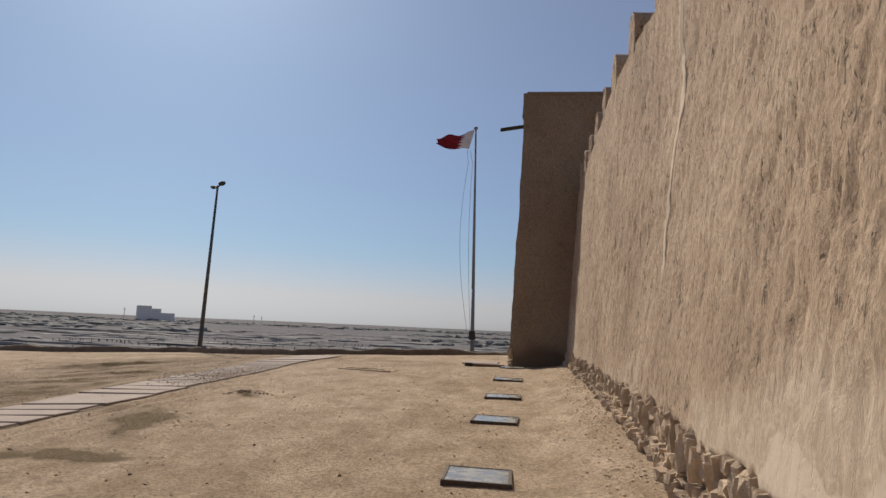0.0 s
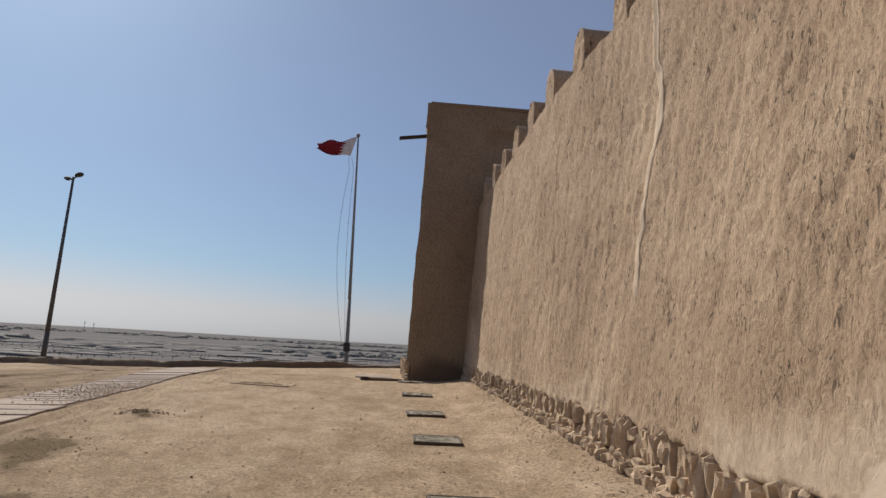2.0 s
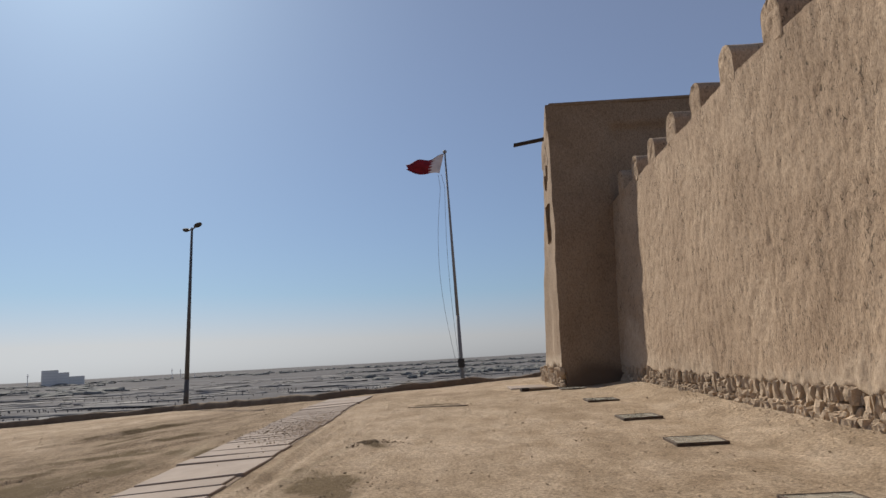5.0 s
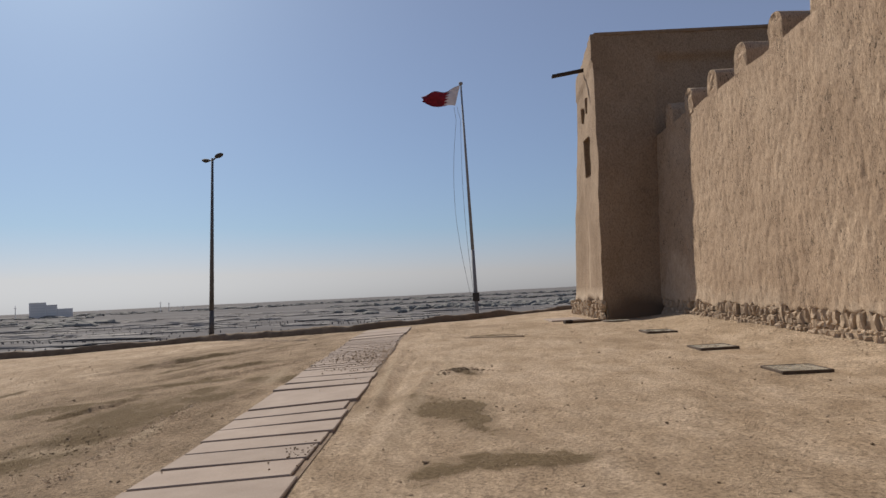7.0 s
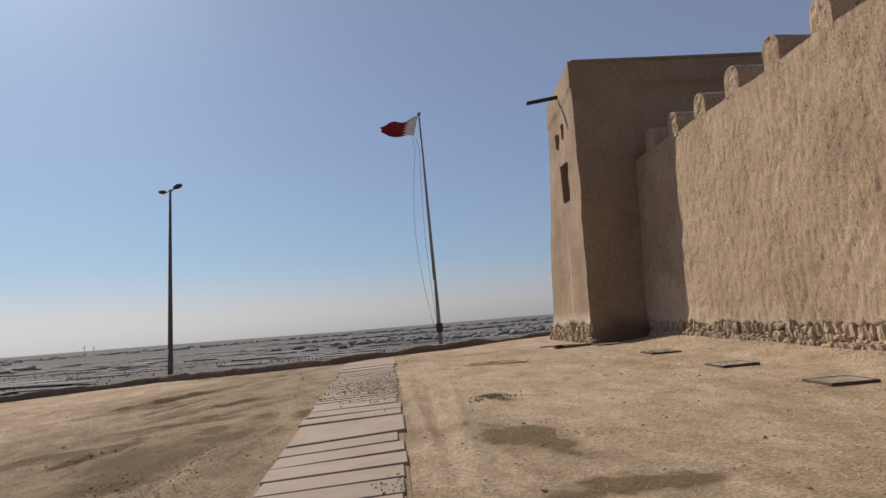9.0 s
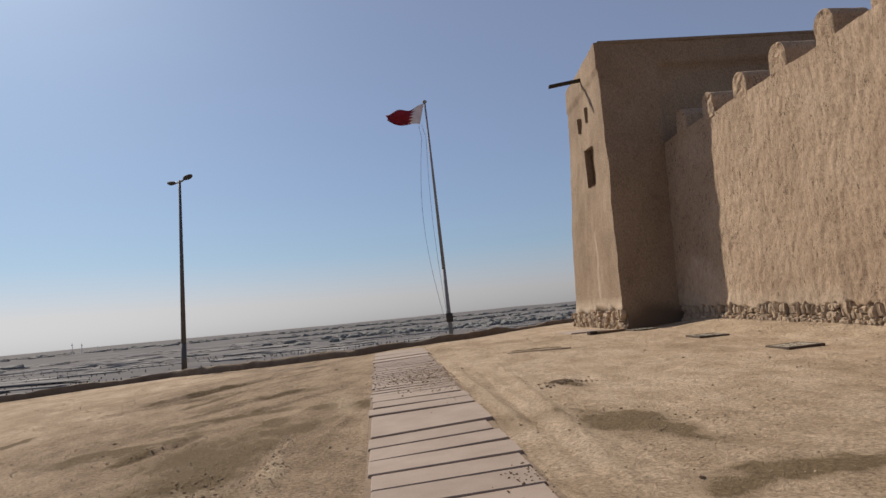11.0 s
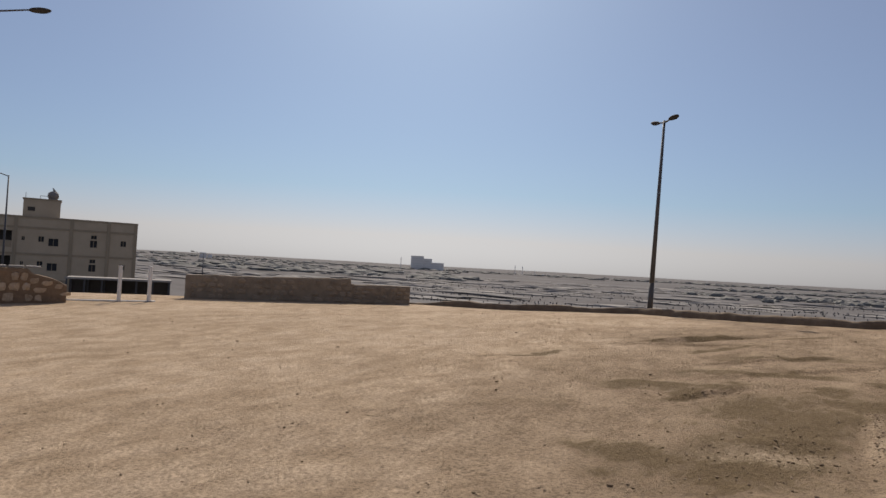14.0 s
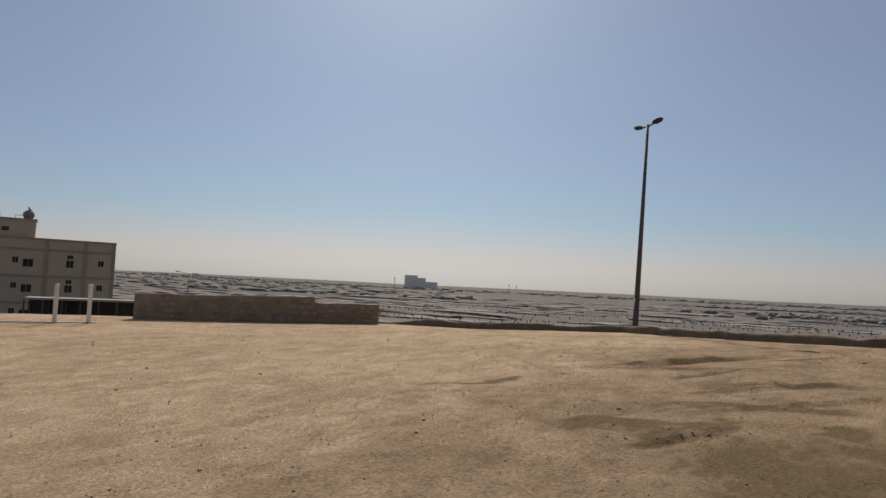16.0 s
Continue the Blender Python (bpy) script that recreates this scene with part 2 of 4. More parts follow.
# Red set darker than the cloth: its back-lit shade is in the colour.
M_RED_BACKLIT = make_cloth("backlit_red_cloth", (0.13, 0.01, 0.018), (0.24, 0.016, 0.028))
M_WHITE_CLOTH = make_cloth("white_cloth", (0.5, 0.46, 0.48), (0.62, 0.58, 0.6))


# ---- builders ----
def soft_noise(x, y, z, seed=0):
    """Smooth value noise in -1 to 1 for arrays."""
    def lattice(i, j, k):
        h = (i * 374761393 + j * 668265263 + k * 2147483647 + seed * 974711) & 0xFFFFFFFF
        h = ((h ^ (h >> 13)) * 1274126177) & 0xFFFFFFFF
        return ((h ^ (h >> 16)) & 0xFFFF) / 32767.5 - 1
    x, y, z = (np.asarray(v, float) for v in np.broadcast_arrays(x, y, z))
    i, j, k = (np.floor(v).astype(np.int64) for v in (x, y, z))
    u, v, w = x - i, y - j, z - k
    u, v, w = (a * a * (3 - 2 * a) for a in (u, v, w))
    total = 0
    for di in (0, 1):
        for dj in (0, 1):
            for dk in (0, 1):
                total = total + lattice(i + di, j + dj, k + dk) * (u if di else 1 - u) * (v if dj else 1 - v) * (w if dk else 1 - w)
    return total


def fractal(x, y, z, octaves=4, seed=0):
    total, gain = 0, 1.0
    for o in range(octaves):
        total = total + gain * soft_noise(x * 2 ** o, y * 2 ** o, z * 2 ** o, seed + o)
        gain *= 0.5
    return total


def smooth(a, b, v):
    t = np.clip((np.asarray(v, float) - a) / (b - a), 0, 1)
    return t * t * (3 - 2 * t)


def mesh_object(name, mesh, mat, parent=None, label=""):
    mesh.materials.append(mat)
    ob = new(name, mesh)
    if parent is not None:
        ob.parent = parent
    if label:
        ob["label"] = label
    return ob


def part(name, bm, mat, parent=None, label="", flat=True):
    """Links a bmesh as one mesh object under a thing or a part."""
    bmesh.ops.recalc_face_normals(bm, faces=bm.faces)
    me = bpy.data.meshes.new(name)
    bm.to_mesh(me)
    bm.free()
    if not flat:
        me.polygons.foreach_set("use_smooth", [True] * len(me.polygons))
    return mesh_object(name, me, mat, parent, label)


def empty(name, label, category, place=(0, 0, 0), group="", kind=""):
    ob = new(name)
    ob.location = place
    return tagged(ob, label, category, group, kind)


def box(bm, lo, hi, m=None, bevel=0.0):
    r = bmesh.ops.create_cube(bm, size=1)
    vs = r["verts"]
    lo, hi = Vector(lo), Vector(hi)
    for v in vs:
        v.co = Vector(((lo[i] + hi[i]) / 2 + v.co[i] * (hi[i] - lo[i]) for i in range(3)))
    if bevel:
        es = list({e for v in vs for e in v.link_edges})
        out = bmesh.ops.bevel(bm, geom=es, offset=bevel, segments=1, affect="EDGES")
        vs = list({v for f in out["faces"] for v in f.verts} | {v for v in vs if v.is_valid})
    if m is not None:
        for v in vs:
            v.co = m @ v.co
    return vs


def boxed(lo, hi, m=None, bevel=0.0):
    bm = bmesh.new()
    box(bm, lo, hi, m, bevel)
    return bm


def tube(bm, a, b, ra, rb=None, sides=12):
    a, b = Vector(a), Vector(b)
    rb = ra if rb is None else rb
    turn = (b - a).to_track_quat("Z", "Y").to_matrix().to_4x4()
    bmesh.ops.create_cone(bm, cap_ends=True, segments=sides, radius1=ra, radius2=rb, depth=(b - a).length,
                          matrix=Matrix.Translation((a + b) / 2) @ turn)


def tubed(*runs, sides=12):
    bm = bmesh.new()
    for r in runs:
        tube(bm, *r, sides=sides)
    return bm


def ball(bm, m, sub=2):
    bmesh.ops.create_icosphere(bm, subdivisions=sub, radius=1, matrix=m)


def sheet(name, us, vs, place, mat, parent=None, label="", holes=(), flat=False, attributes=()):
    """A grid over us x vs, put in place by a function of arrays; holes (u0, u1, v0, v1) stay open."""
    us, vs = np.array(sorted(set(np.round(us, 4)))), np.array(sorted(set(np.round(vs, 4))))
    U, V = np.meshgrid(us, vs, indexing="ij")
    P = np.stack([np.broadcast_to(c, U.shape) for c in place(U, V)], -1).reshape(-1, 3)
    nu, nv = len(us), len(vs)
    i, j = np.meshgrid(np.arange(nu - 1), np.arange(nv - 1), indexing="ij")
    keep = np.ones(i.shape, bool)
    cu, cv = (us[:-1] + us[1:]) / 2, (vs[:-1] + vs[1:]) / 2
    for u0, u1, v0, v1 in holes:
        keep &= ~(((cu > u0) & (cu < u1))[:, None] & ((cv > v0) & (cv < v1))[None, :])
    a = (i * nv + j)[keep]
    F = np.stack([a, a + nv, a + nv + 1, a + 1], -1)
    me = bpy.data.meshes.new(name)
    me.from_pydata(P.tolist(), [], F.tolist())
    for key, fn in attributes:
        at = me.attributes.new(key, "FLOAT", "POINT")
        at.data.foreach_set("value", np.ascontiguousarray(np.broadcast_to(fn(U, V), U.shape), dtype=np.float32).ravel())
    if not flat:
        me.polygons.foreach_set("use_smooth", [True] * len(me.polygons))
    me.update()
    return mesh_object(name, me, mat, parent, label)


def steps(a, b, d):
    return np.linspace(a, b, max(2, int(round((b - a) / d)) + 1))


# ---- lie of the land ----
def plateau(x, y):
    soft = lambda v, k: k * np.logaddexp(0, v / k)
    return 0.036 * (20 - soft(20 - y, 1.5) - 10) - 1.15 * (1 - np.exp(-soft(-x - 8, 1.2) / 14))


KERB_X = [-60, -34.8, -27.0, -23, -17, -12.5, -9.5, -7.7, -5.2, -2.3, 3, 10, 60]
KERB_Y = [1.5, 22.6, 29.0, 28.6, 30.0, 26.2, 23.8, 24.2, 25.6, 29.6, 36, 40, 42]


def kerb_y(x):
    return np.interp(x, KERB_X, KERB_Y)


def rise(x, y):
    """How far out past the rim of the raised ground a place lies."""
    return np.maximum(np.maximum(y - kerb_y(x), -x - 40), np.maximum(-y - 60, x - 70))


def height(x, y):
    x, y = np.asarray(x, float), np.asarray(y, float)
    d = rise(x, y)
    r = np.hypot(x, y)
    near = plateau(np.clip(x, -42, 70), np.clip(y, -60, 45))
    near = near + 0.2 * smooth(-1.25, -0.1, x) * smooth(21.5, 19, y) * smooth(-2, 3, y)
    near = near + 0.022 * fractal(x / 3.1, y / 3.1, 0, 3, 5) * smooth(0, 3, -d)
    near = near + 0.008 * fractal(x / 0.35, y / 0.5, 0, 3, 9)
    far = -7 + 0.5 * fractal(x / 40, y / 40, 0, 3, 3) * smooth(20, 80, d)
    far = far + (17 + 5 * fractal(x / 700, y / 500, 0, 3, 8)) * smooth(900, 3200, r)
    mix = smooth(0.5, 46, d)
    return near * (1 - mix) + far * mix


def ground_at(x, y):
    return float(height(x, y))


def blot(x, y, cx, cy, rx, ry, turn=0.0):
    c, s = math.cos(radians(turn)), math.sin(radians(turn))
    u, v = (x - cx) * c + (y - cy) * s, -(x - cx) * s + (y - cy) * c
    return np.clip(1.25 - np.sqrt((u / rx) ** 2 + (v / ry) ** 2), 0, 1)


def stain_at(x, y):
    out = 0 * x
    x, y = x + 0.55 * fractal(x * 0.9, y * 0.9, 0, 4, 81), y + 0.8 * fractal(x * 0.7, y * 0.7, 0, 4, 85)
    for b in ((-11.0, 9.7, 1.35, 2.5, -8), (-12.7, 11.6, 1.1, 0.38, 8), (-12.2, 8.6, 0.9, 0.75, 10), (-10.8, 6.3, 0.7, 0.4, 10), (-10.4, 11.8, 0.6, 1.0, 0),
              (-13.0, 18.5, 2.3, 0.4, 50), (-11.1, 15.4, 1.3, 0.5, 16), (-12.0, 11.5, 0.9, 0.3, 56), (-11.4, 13.2, 1.5, 0.35, 20), (-12.2, 16.6, 1.3, 0.3, 40), (-15.5, 14.4, 1.1, 0.28, 40), (-9.7, 12.9, 0.4, 0.8, 10),
              (-6.4, 8.7, 0.6, 1.5, 32), (-6.0, 6.8, 0.75, 0.36, -10), (-6.27, 11.75, 0.42, 0.34, 0), (-5.2, 17.0, 1.0, 0.22, -20), (-10.9, 19.6, 1.3, 0.3, 45)):
        out = np.maximum(out, blot(x, y, *b))
    return smooth(0, 1.1, out)


def pale_at(x, y):
    out = 0 * x
    x, y = x + 0.12 * fractal(x * 1.5, y * 0.8, 0, 4, 91), y + 0.3 * fractal(x * 1.2, y * 1.2, 0, 4, 95)
    for b in ((-10.16, 8.9, 0.14, 1.9, -1), (-11.1, 8.6, 0.7, 0.5, 20), (-9.6, 13.0, 0.22, 1.4, 5), (-7.42, 11.6, 0.1, 4.0, 0), (-6.75, 10.5, 0.09, 5.5, -5), (-8.1, 21.0, 0.5, 2.0, 0), (-3.4, 22.3, 1.2, 0.9, 0)):
        out = np.maximum(out, blot(x, y, *b))
    return out


def ruts(x, y):
    """Wheel marks and scraped ridges in the sand."""
    z = 0
    for cx, cy, rx, ry, turn, h in ((-10.12, 8.9, 0.13, 1.9, -1, 0.05), (-10.34, 8.9, 0.1, 1.8, -1, -0.04), (-13.1, 18.4, 2.4, 0.12, 48, 0.07), (-12.8, 18.3, 2.4, 0.1, 48, -0.05), (-12.02, 11.55, 0.9, 0.1, 56, 0.045), (-11.87, 11.45, 0.9, 0.09, 56, -0.022),
                                   (-6.27, 11.75, 0.36, 0.3, 0, 0.06), (-7.42, 11.6, 0.09, 4.0, 0, 0.055), (-7.2, 11.2, 0.08, 4.2, -2, -0.045), (-6.9, 10.5, 0.1, 5.0, -4, 0.04), (-11.3, 15.3, 1.5, 0.12, 40, 0.06), (-5.2, 17.0, 0.9, 0.12, -20, 0.05),
                                   (-10.6, 14.2, 2.0, 0.1, 40, 0.05), (-13.6, 17.0, 1.8, 0.1, 14, 0.05), (-9.6, 10.8, 0.07, 2.4, -12, 0.03), (-11.1, 9.1, 0.5, 0.3, 20, 0.05)):
        z = z + h * blot(x, y, cx, cy, rx, ry, turn)
    return z


def build_ground():
    def out(a, b, n):
        return a + np.sign(b - a) * np.geomspace(1, abs(b - a) + 1, n) - np.sign(b - a)
    xs = np.concatenate([out(-44, -4600, 46), steps(-44, -17, 0.4), steps(-17, 1.2, 0.065), steps(1.2, 12, 0.9), out(12, 4600, 46)])
    ys = np.concatenate([out(-14, -4600, 30), steps(-14, 1, 0.5), steps(1, 22, 0.075), steps(22, 48, 0.4), out(48, 4600, 80)])
    lift = lambda x, y: height(x, y) + ruts(x, y) * (1 + 0.35 * soft_noise(x * 9, y * 9, 0, 4))
    ob = sheet("ground", xs, ys, lambda x, y: (x, y, lift(x, y)), M_GROUND,
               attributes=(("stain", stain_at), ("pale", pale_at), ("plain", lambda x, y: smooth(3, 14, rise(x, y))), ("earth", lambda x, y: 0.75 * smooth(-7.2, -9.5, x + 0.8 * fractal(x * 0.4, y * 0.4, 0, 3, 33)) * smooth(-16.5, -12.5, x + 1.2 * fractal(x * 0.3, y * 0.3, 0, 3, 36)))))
    tagged(ob, "sandy tan open ground with damp stains and wheel marks", "ground", kind="structure")


build_ground()


# ---- fort wall ----
WALL_TOP = 5.73


def wall_face(y, z):
    lean = smooth(12.5, 6.5, y) * (0.02 + 0.085 * np.minimum(z, 4.4))
    return 0.06 + 0.018 * z + lean - 0.004 * np.maximum(y - 12, 0) - 0.19 * smooth(12, 19.5, y) * np.clip(1 - z / 5.2, 0, 1)


def crack_line(z):
    return np.interp(z, [1.6, 2.05, 2.54, 3.13, 3.8, 4.36, 4.9, 5.9], [7.88, 7.9, 7.93, 7.85, 7.70, 7.66, 7.84, 7.92])


def stone_top(y):
    return np.interp(y, [-5, 3, 5, 8, 14, 20.5], [0.36, 0.44, 0.5, 0.61, 0.72, 0.84])


def wall_relief(y, z):
    lump = fractal(y * 5.0 + 0.6 * soft_noise(y * 2, z * 2, 0, 1), z * 2.6, 0, 3, 21)
    gash = smooth(0.3, 0.75, soft_noise(y * 13, z * 5, 0, 23)) * smooth(-0.1, 0.5, soft_noise(y * 0.9, z * 0.8, 0, 25) + 0.5 * smooth(6.5, 3.5, y))
    daub = 0.017 * (0.6 - np.abs(lump)) + 0.008 * fractal(y * 11, z * 6, 0, 2, 27) - (0.012 + 0.016 * smooth(6.5, 3.5, y)) * gash + 0.02 * fractal(y * 1.0, z * 0.9, 0, 3, 31)
    calm = 1 - 0.75 * smooth(1.7, 0.6, z) * smooth(9, 5, y)
    gap = np.abs(y - crack_line(z) - 0.03 * soft_noise(z * 5, 0, 0, 7))
    groove = 0.04 * np.exp(-(gap / 0.03) ** 2) * smooth(4.3, 4.7, z) - 0.014 * np.exp(-(gap / 0.07) ** 2) * smooth(2.0, 2.6, z)
    foot = stone_top(y) + 0.05 * soft_noise(y * 2.2, 0, 0, 12) + 0.06 * soft_noise(y * 9, 0, 0, 13) - 0.03
    return -daub * calm + groove + 0.15 * smooth(0.03, -0.03, z - foot)


def wall_pale(y, z):
    gap = np.abs(y - crack_line(z) - 0.03 * soft_noise(z * 5, 0, 0, 7))
    out = 1.6 * np.exp(-(gap / (0.06 + 0.02 * soft_noise(z * 3, 0, 0, 17))) ** 2) * smooth(1.7, 2.4, z)
    foot = stone_top(y) - 0.2
    low = smooth(1.25, 0.25, z - foot - 0.2 * fractal(y * 0.8, 0, 0, 3, 40) - 0.25 * smooth(6, 3, y)) * smooth(-0.75, 0.2, fractal(y * 0.55, z * 0.8, 0, 3, 41) + 0.9 * smooth(8, 4.5, y))
    rag = fractal(y * 1.6, z * 1.6, 0, 4, 43)
    patch = smooth(-0.1, 0.12, 0.84 - z + 0.25 * rag) * smooth(-0.1, 0.12, 4.75 - y + 0.5 * rag)
    arch = np.hypot((y - 19.35) / 1.1, (z - 0.9) / 1.35) + 0.05 * rag
    out = np.maximum(out, 0.5 * smooth(1.02, 0.86, arch) + 0.3 * np.exp(-((arch - 0.97) / 0.035) ** 2))
    return np.clip(np.maximum(np.maximum(out, 1.02 * patch), (0.5 + 0.3 * smooth(8, 4.5, y)) * low), 0, 1.3)


def top_lift(y):
    return np.interp(y, [9, 11, 16.5], [0.2, 0.12, 0.0])


def build_merlon(name, parent, y, label=""):
    """A merlon with an upright round-headed front and a barrel top running back from it."""
    bm = bmesh.new()
    half, rise_m, deep = 0.285 + 0.015 * random.uniform(-1, 1), 0.3 + random.uniform(-0.02, 0.03), 0.8
    outline = [(-half, -0.12), (-half, 0.06), (-half, rise_m)]
    outline += [(-half * math.cos(a), rise_m + half * math.sin(a)) for a in np.linspace(0.16, math.pi - 0.16, 13)]
    outline += [(half, rise_m), (half, 0.06), (half, -0.12)]
    wob = lambda u, w, k, seed: 0.016 * float(soft_noise(u * 6 + 3.1 * y, w * 6, k, seed))
    rows = [[bm.verts.new((deep * k / 4, u + wob(u, w, k, 5), w + wob(u, w, k, 6))) for u, w in outline] for k in range(5)]
    for a, b in zip(rows, rows[1:]):
        for i in range(len(a) - 1):
            bm.faces.new((a[i], a[i + 1], b[i + 1], b[i])).smooth = True
    for k, r in ((0, rows[0]), (4, rows[4])):
        rings = []
        for q in (1.0, 0.9, 0.68, 0.44, 0.2):
            rough = 0.006 if q == 1.0 else 0.022
            rings.append([bm.verts.new((v.co.x + rough * float(fractal(v.co.y * q * 9 + y, v.co.z * q * 9, k, 2, 44)) - (0.012 if k == 0 and q < 1 else 0),
                                        v.co.y * q, 0.22 + (v.co.z - 0.22) * q)) for v in r])
        for a, b in zip(rings, rings[1:]):
            for i in range(len(a)):
                j = (i + 1) % len(a)
                bm.faces.new((a[i], a[j], b[j], b[i]))
        bm.faces.new(rings[-1])
    ob = part(name, bm, M_PLASTER, parent, label)
    ob.location = (wall_face(y, WALL_TOP) + 0.004, y, WALL_TOP + top_lift(y))
    return ob


def build_fort_wall():
    fort = empty("wall_fort", "tall sunlit mud-plastered fort wall with rounded merlons and rubble footing", "wall", kind="structure")
    ys = np.concatenate([steps(-30, 0, 0.6), steps(0, 20.9, 0.037)])
    zs = np.concatenate([steps(-0.6, 0.0, 0.2), steps(0.0, WALL_TOP, 0.045)])
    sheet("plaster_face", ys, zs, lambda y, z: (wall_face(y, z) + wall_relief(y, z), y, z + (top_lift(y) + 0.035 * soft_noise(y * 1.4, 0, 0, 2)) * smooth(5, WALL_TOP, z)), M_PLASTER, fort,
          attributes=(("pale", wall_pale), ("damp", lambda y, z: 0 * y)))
    sheet("wall_top", ys, steps(0, 1.0, 0.2),
          lambda y, t: (wall_face(y, WALL_TOP) + wall_relief(y, WALL_TOP + 0 * t) * (t < 0.1) + 0.95 * t, y, WALL_TOP + top_lift(y) + 0.035 * soft_noise(y * 1.4, 0, 0, 2) * (1 - t) + 0.02 * fractal(y * 3, t * 3, 0, 2, 8) * (t > 0.1)), M_PLASTER, fort)
    part("wall_back", boxed((1.3, -30, -0.6), (1.42, 20.9, WALL_TOP - 0.03)), M_PLASTER_SHADED, fort)
    for y in [10.5 + 1.53 * k for k in range(-8, 7)]:
        build_merlon("merlon", fort, y)
    part("wall_end", boxed((0.6, -30.6, -0.6), (1.4, -30.02, WALL_TOP)), M_PLASTER_SHADED, fort)
    return fort


fort = build_fort_wall()


# ---- tower ----
T_X, T_Y, T_Z = -1.84, 20.67, 0.36


def tower_front(x, z):
    inset = 0.16 * smooth(0.16, 0.24, x) * smooth(8.22, 8.14, z)
    return T_Y + 0.041 * (z - T_Z) + inset + 0.03 * fractal(x * 0.8, z * 0.6, 0, 3, 51) + 0.012 * fractal(x * 4, z * 2.5, 0, 3, 52)


def tower_side(y, z):
    band = -0.05 * smooth(8.12, 8.17, z + 0.03 * soft_noise(y * 2, 0, 0, 2))
    foot = 0.16 * smooth(0.03, -0.05, z - (0.85 + 0.1 * fractal(y * 2.5, 0, 0, 2, 57)))
    bulge = -0.05 * smooth(4.4, 3.9, z) * smooth(24.3, 25.4, y)
    return T_X + 0.033 * (z - T_Z) + (0.044 + 0.0045 * z) * (y - T_Y) + band + bulge + foot + 0.03 * fractal(y * 0.8, z * 0.6, 0, 3, 53) + 0.012 * fractal(y * 4, z * 2.5, 0, 3, 54)


TOP_Z, T_BACK = 8.98, 25.9
HOLES = ((22.42, 23.12, 4.92, 6.15), (23.92, 24.04, 6.95, 7.45), (22.72, 22.84, 7.03, 7.52))


def tower_y(y, z):
    return y + (0.041 * (z - T_Z)) * (T_BACK - y) / 5.23 - 0.04 * (z - T_Z) * (y - T_Y) / 5.23


def build_tower():
    tower = empty("fort_tower", "square mud-plastered fort tower with small windows and a rubble foot", "tower", (0, 0, 0))
    none = ("pale", lambda a, b: 0 * a)
    xs, zs = steps(T_X, 7.0, 0.12), steps(-0.4, TOP_Z, 0.1)
    sheet("front_wall", xs, zs, lambda x, z: (np.where(x < T_X + 0.01, tower_side(T_Y, z), x + 0.033 * (z - T_Z) * smooth(2, T_X, x)), tower_front(x, z) + 0.02 * (x < T_X + 0.01), z), M_PLASTER_SHADED, tower,
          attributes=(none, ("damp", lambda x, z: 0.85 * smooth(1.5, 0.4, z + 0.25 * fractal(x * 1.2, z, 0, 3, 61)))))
    ys = np.concatenate([steps(T_Y, T_BACK, 0.12), [h[0] for h in HOLES], [h[1] for h in HOLES]])
    zt = np.concatenate([steps(-0.4, TOP_Z, 0.1), [h[2] for h in HOLES], [h[3] for h in HOLES]])
    drip = lambda y, z: 0.62 * np.exp(-((y - 22.8 - 0.12 * soft_noise(z * 1.5, 0, 0, 9)) / 0.14) ** 2) * smooth(4.6, 2.5, z)
    sheet("side_wall", ys, zt, lambda y, z: (np.where(y < T_Y + 0.01, tower_side(T_Y, z), tower_side(y, z)), np.where(y < T_Y + 0.01, tower_front(np.full_like(y, T_X), z) + 0.02, tower_y(y, z)), z), M_PLASTER_SHADED, tower,
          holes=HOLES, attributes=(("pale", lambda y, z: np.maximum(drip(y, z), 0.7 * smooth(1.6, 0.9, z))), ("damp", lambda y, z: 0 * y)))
    for k, (y0, y1, z0, z1) in enumerate(HOLES):
        zc = (z0 + z1) / 2
        x0 = float(T_X + 0.033 * (zc - T_Z) + (0.044 + 0.0045 * zc) * ((y0 + y1) / 2 - T_Y))
        w = part("window" if k == 0 else "slit", window_shell(x0, tower_y(y0, zc), tower_y(y1, zc), z0, z1, 0.42), M_PLASTER_SHADED, tower, "deep dark window opening" if k == 0 else "narrow vertical slit")
        if k == 0:
            yc0, yc1 = tower_y(y0, zc), tower_y(y1, zc)
            sh = part("shutter", boxed((x0 + 0.16, yc0 + 0.02, z0 + 0.02), (x0 + 0.2, yc1 - 0.02, z1 - 0.02)), M_WOOD_DARK, tower, "dark wooden shutter")
            for i in range(3):
                yb = yc0 + 0.06 + (yc1 - yc0 - 0.12) * i / 2
                part("bar", boxed((x0 + 0.12, yb - 0.018, z0), (x0 + 0.158, yb + 0.018, z1), bevel=0.006), M_WOOD, sh)
    sheet("back_wall", steps(0, 1, 0.05), steps(-0.4, TOP_Z, 0.3), lambda u, z: (tower_side(np.full_like(z, T_BACK), z) * (1 - u) + 7.0 * u, tower_y(T_BACK, z) + 0 * u, z), M_PLASTER_SHADED, tower)
    part("far_wall", boxed((6.8, T_Y + 0.3, -0.4), (7.0, T_BACK - 0.2, TOP_Z - 0.05)), M_PLASTER_SHADED, tower)
    # roof edge, slightly uneven
    sheet("roof", steps(0, 1, 0.03), steps(T_Y + 0.34, T_BACK - 0.36, 0.2), lambda x, y: ((-1.5 + 0.084 * (y - T_Y)) * (1 - x) + 6.99 * x, y, TOP_Z - 0.03 + 0.02 * fractal(x, y, 0, 3, 66)), M_PLASTER_SHADED, tower)
    bm = bmesh.new()
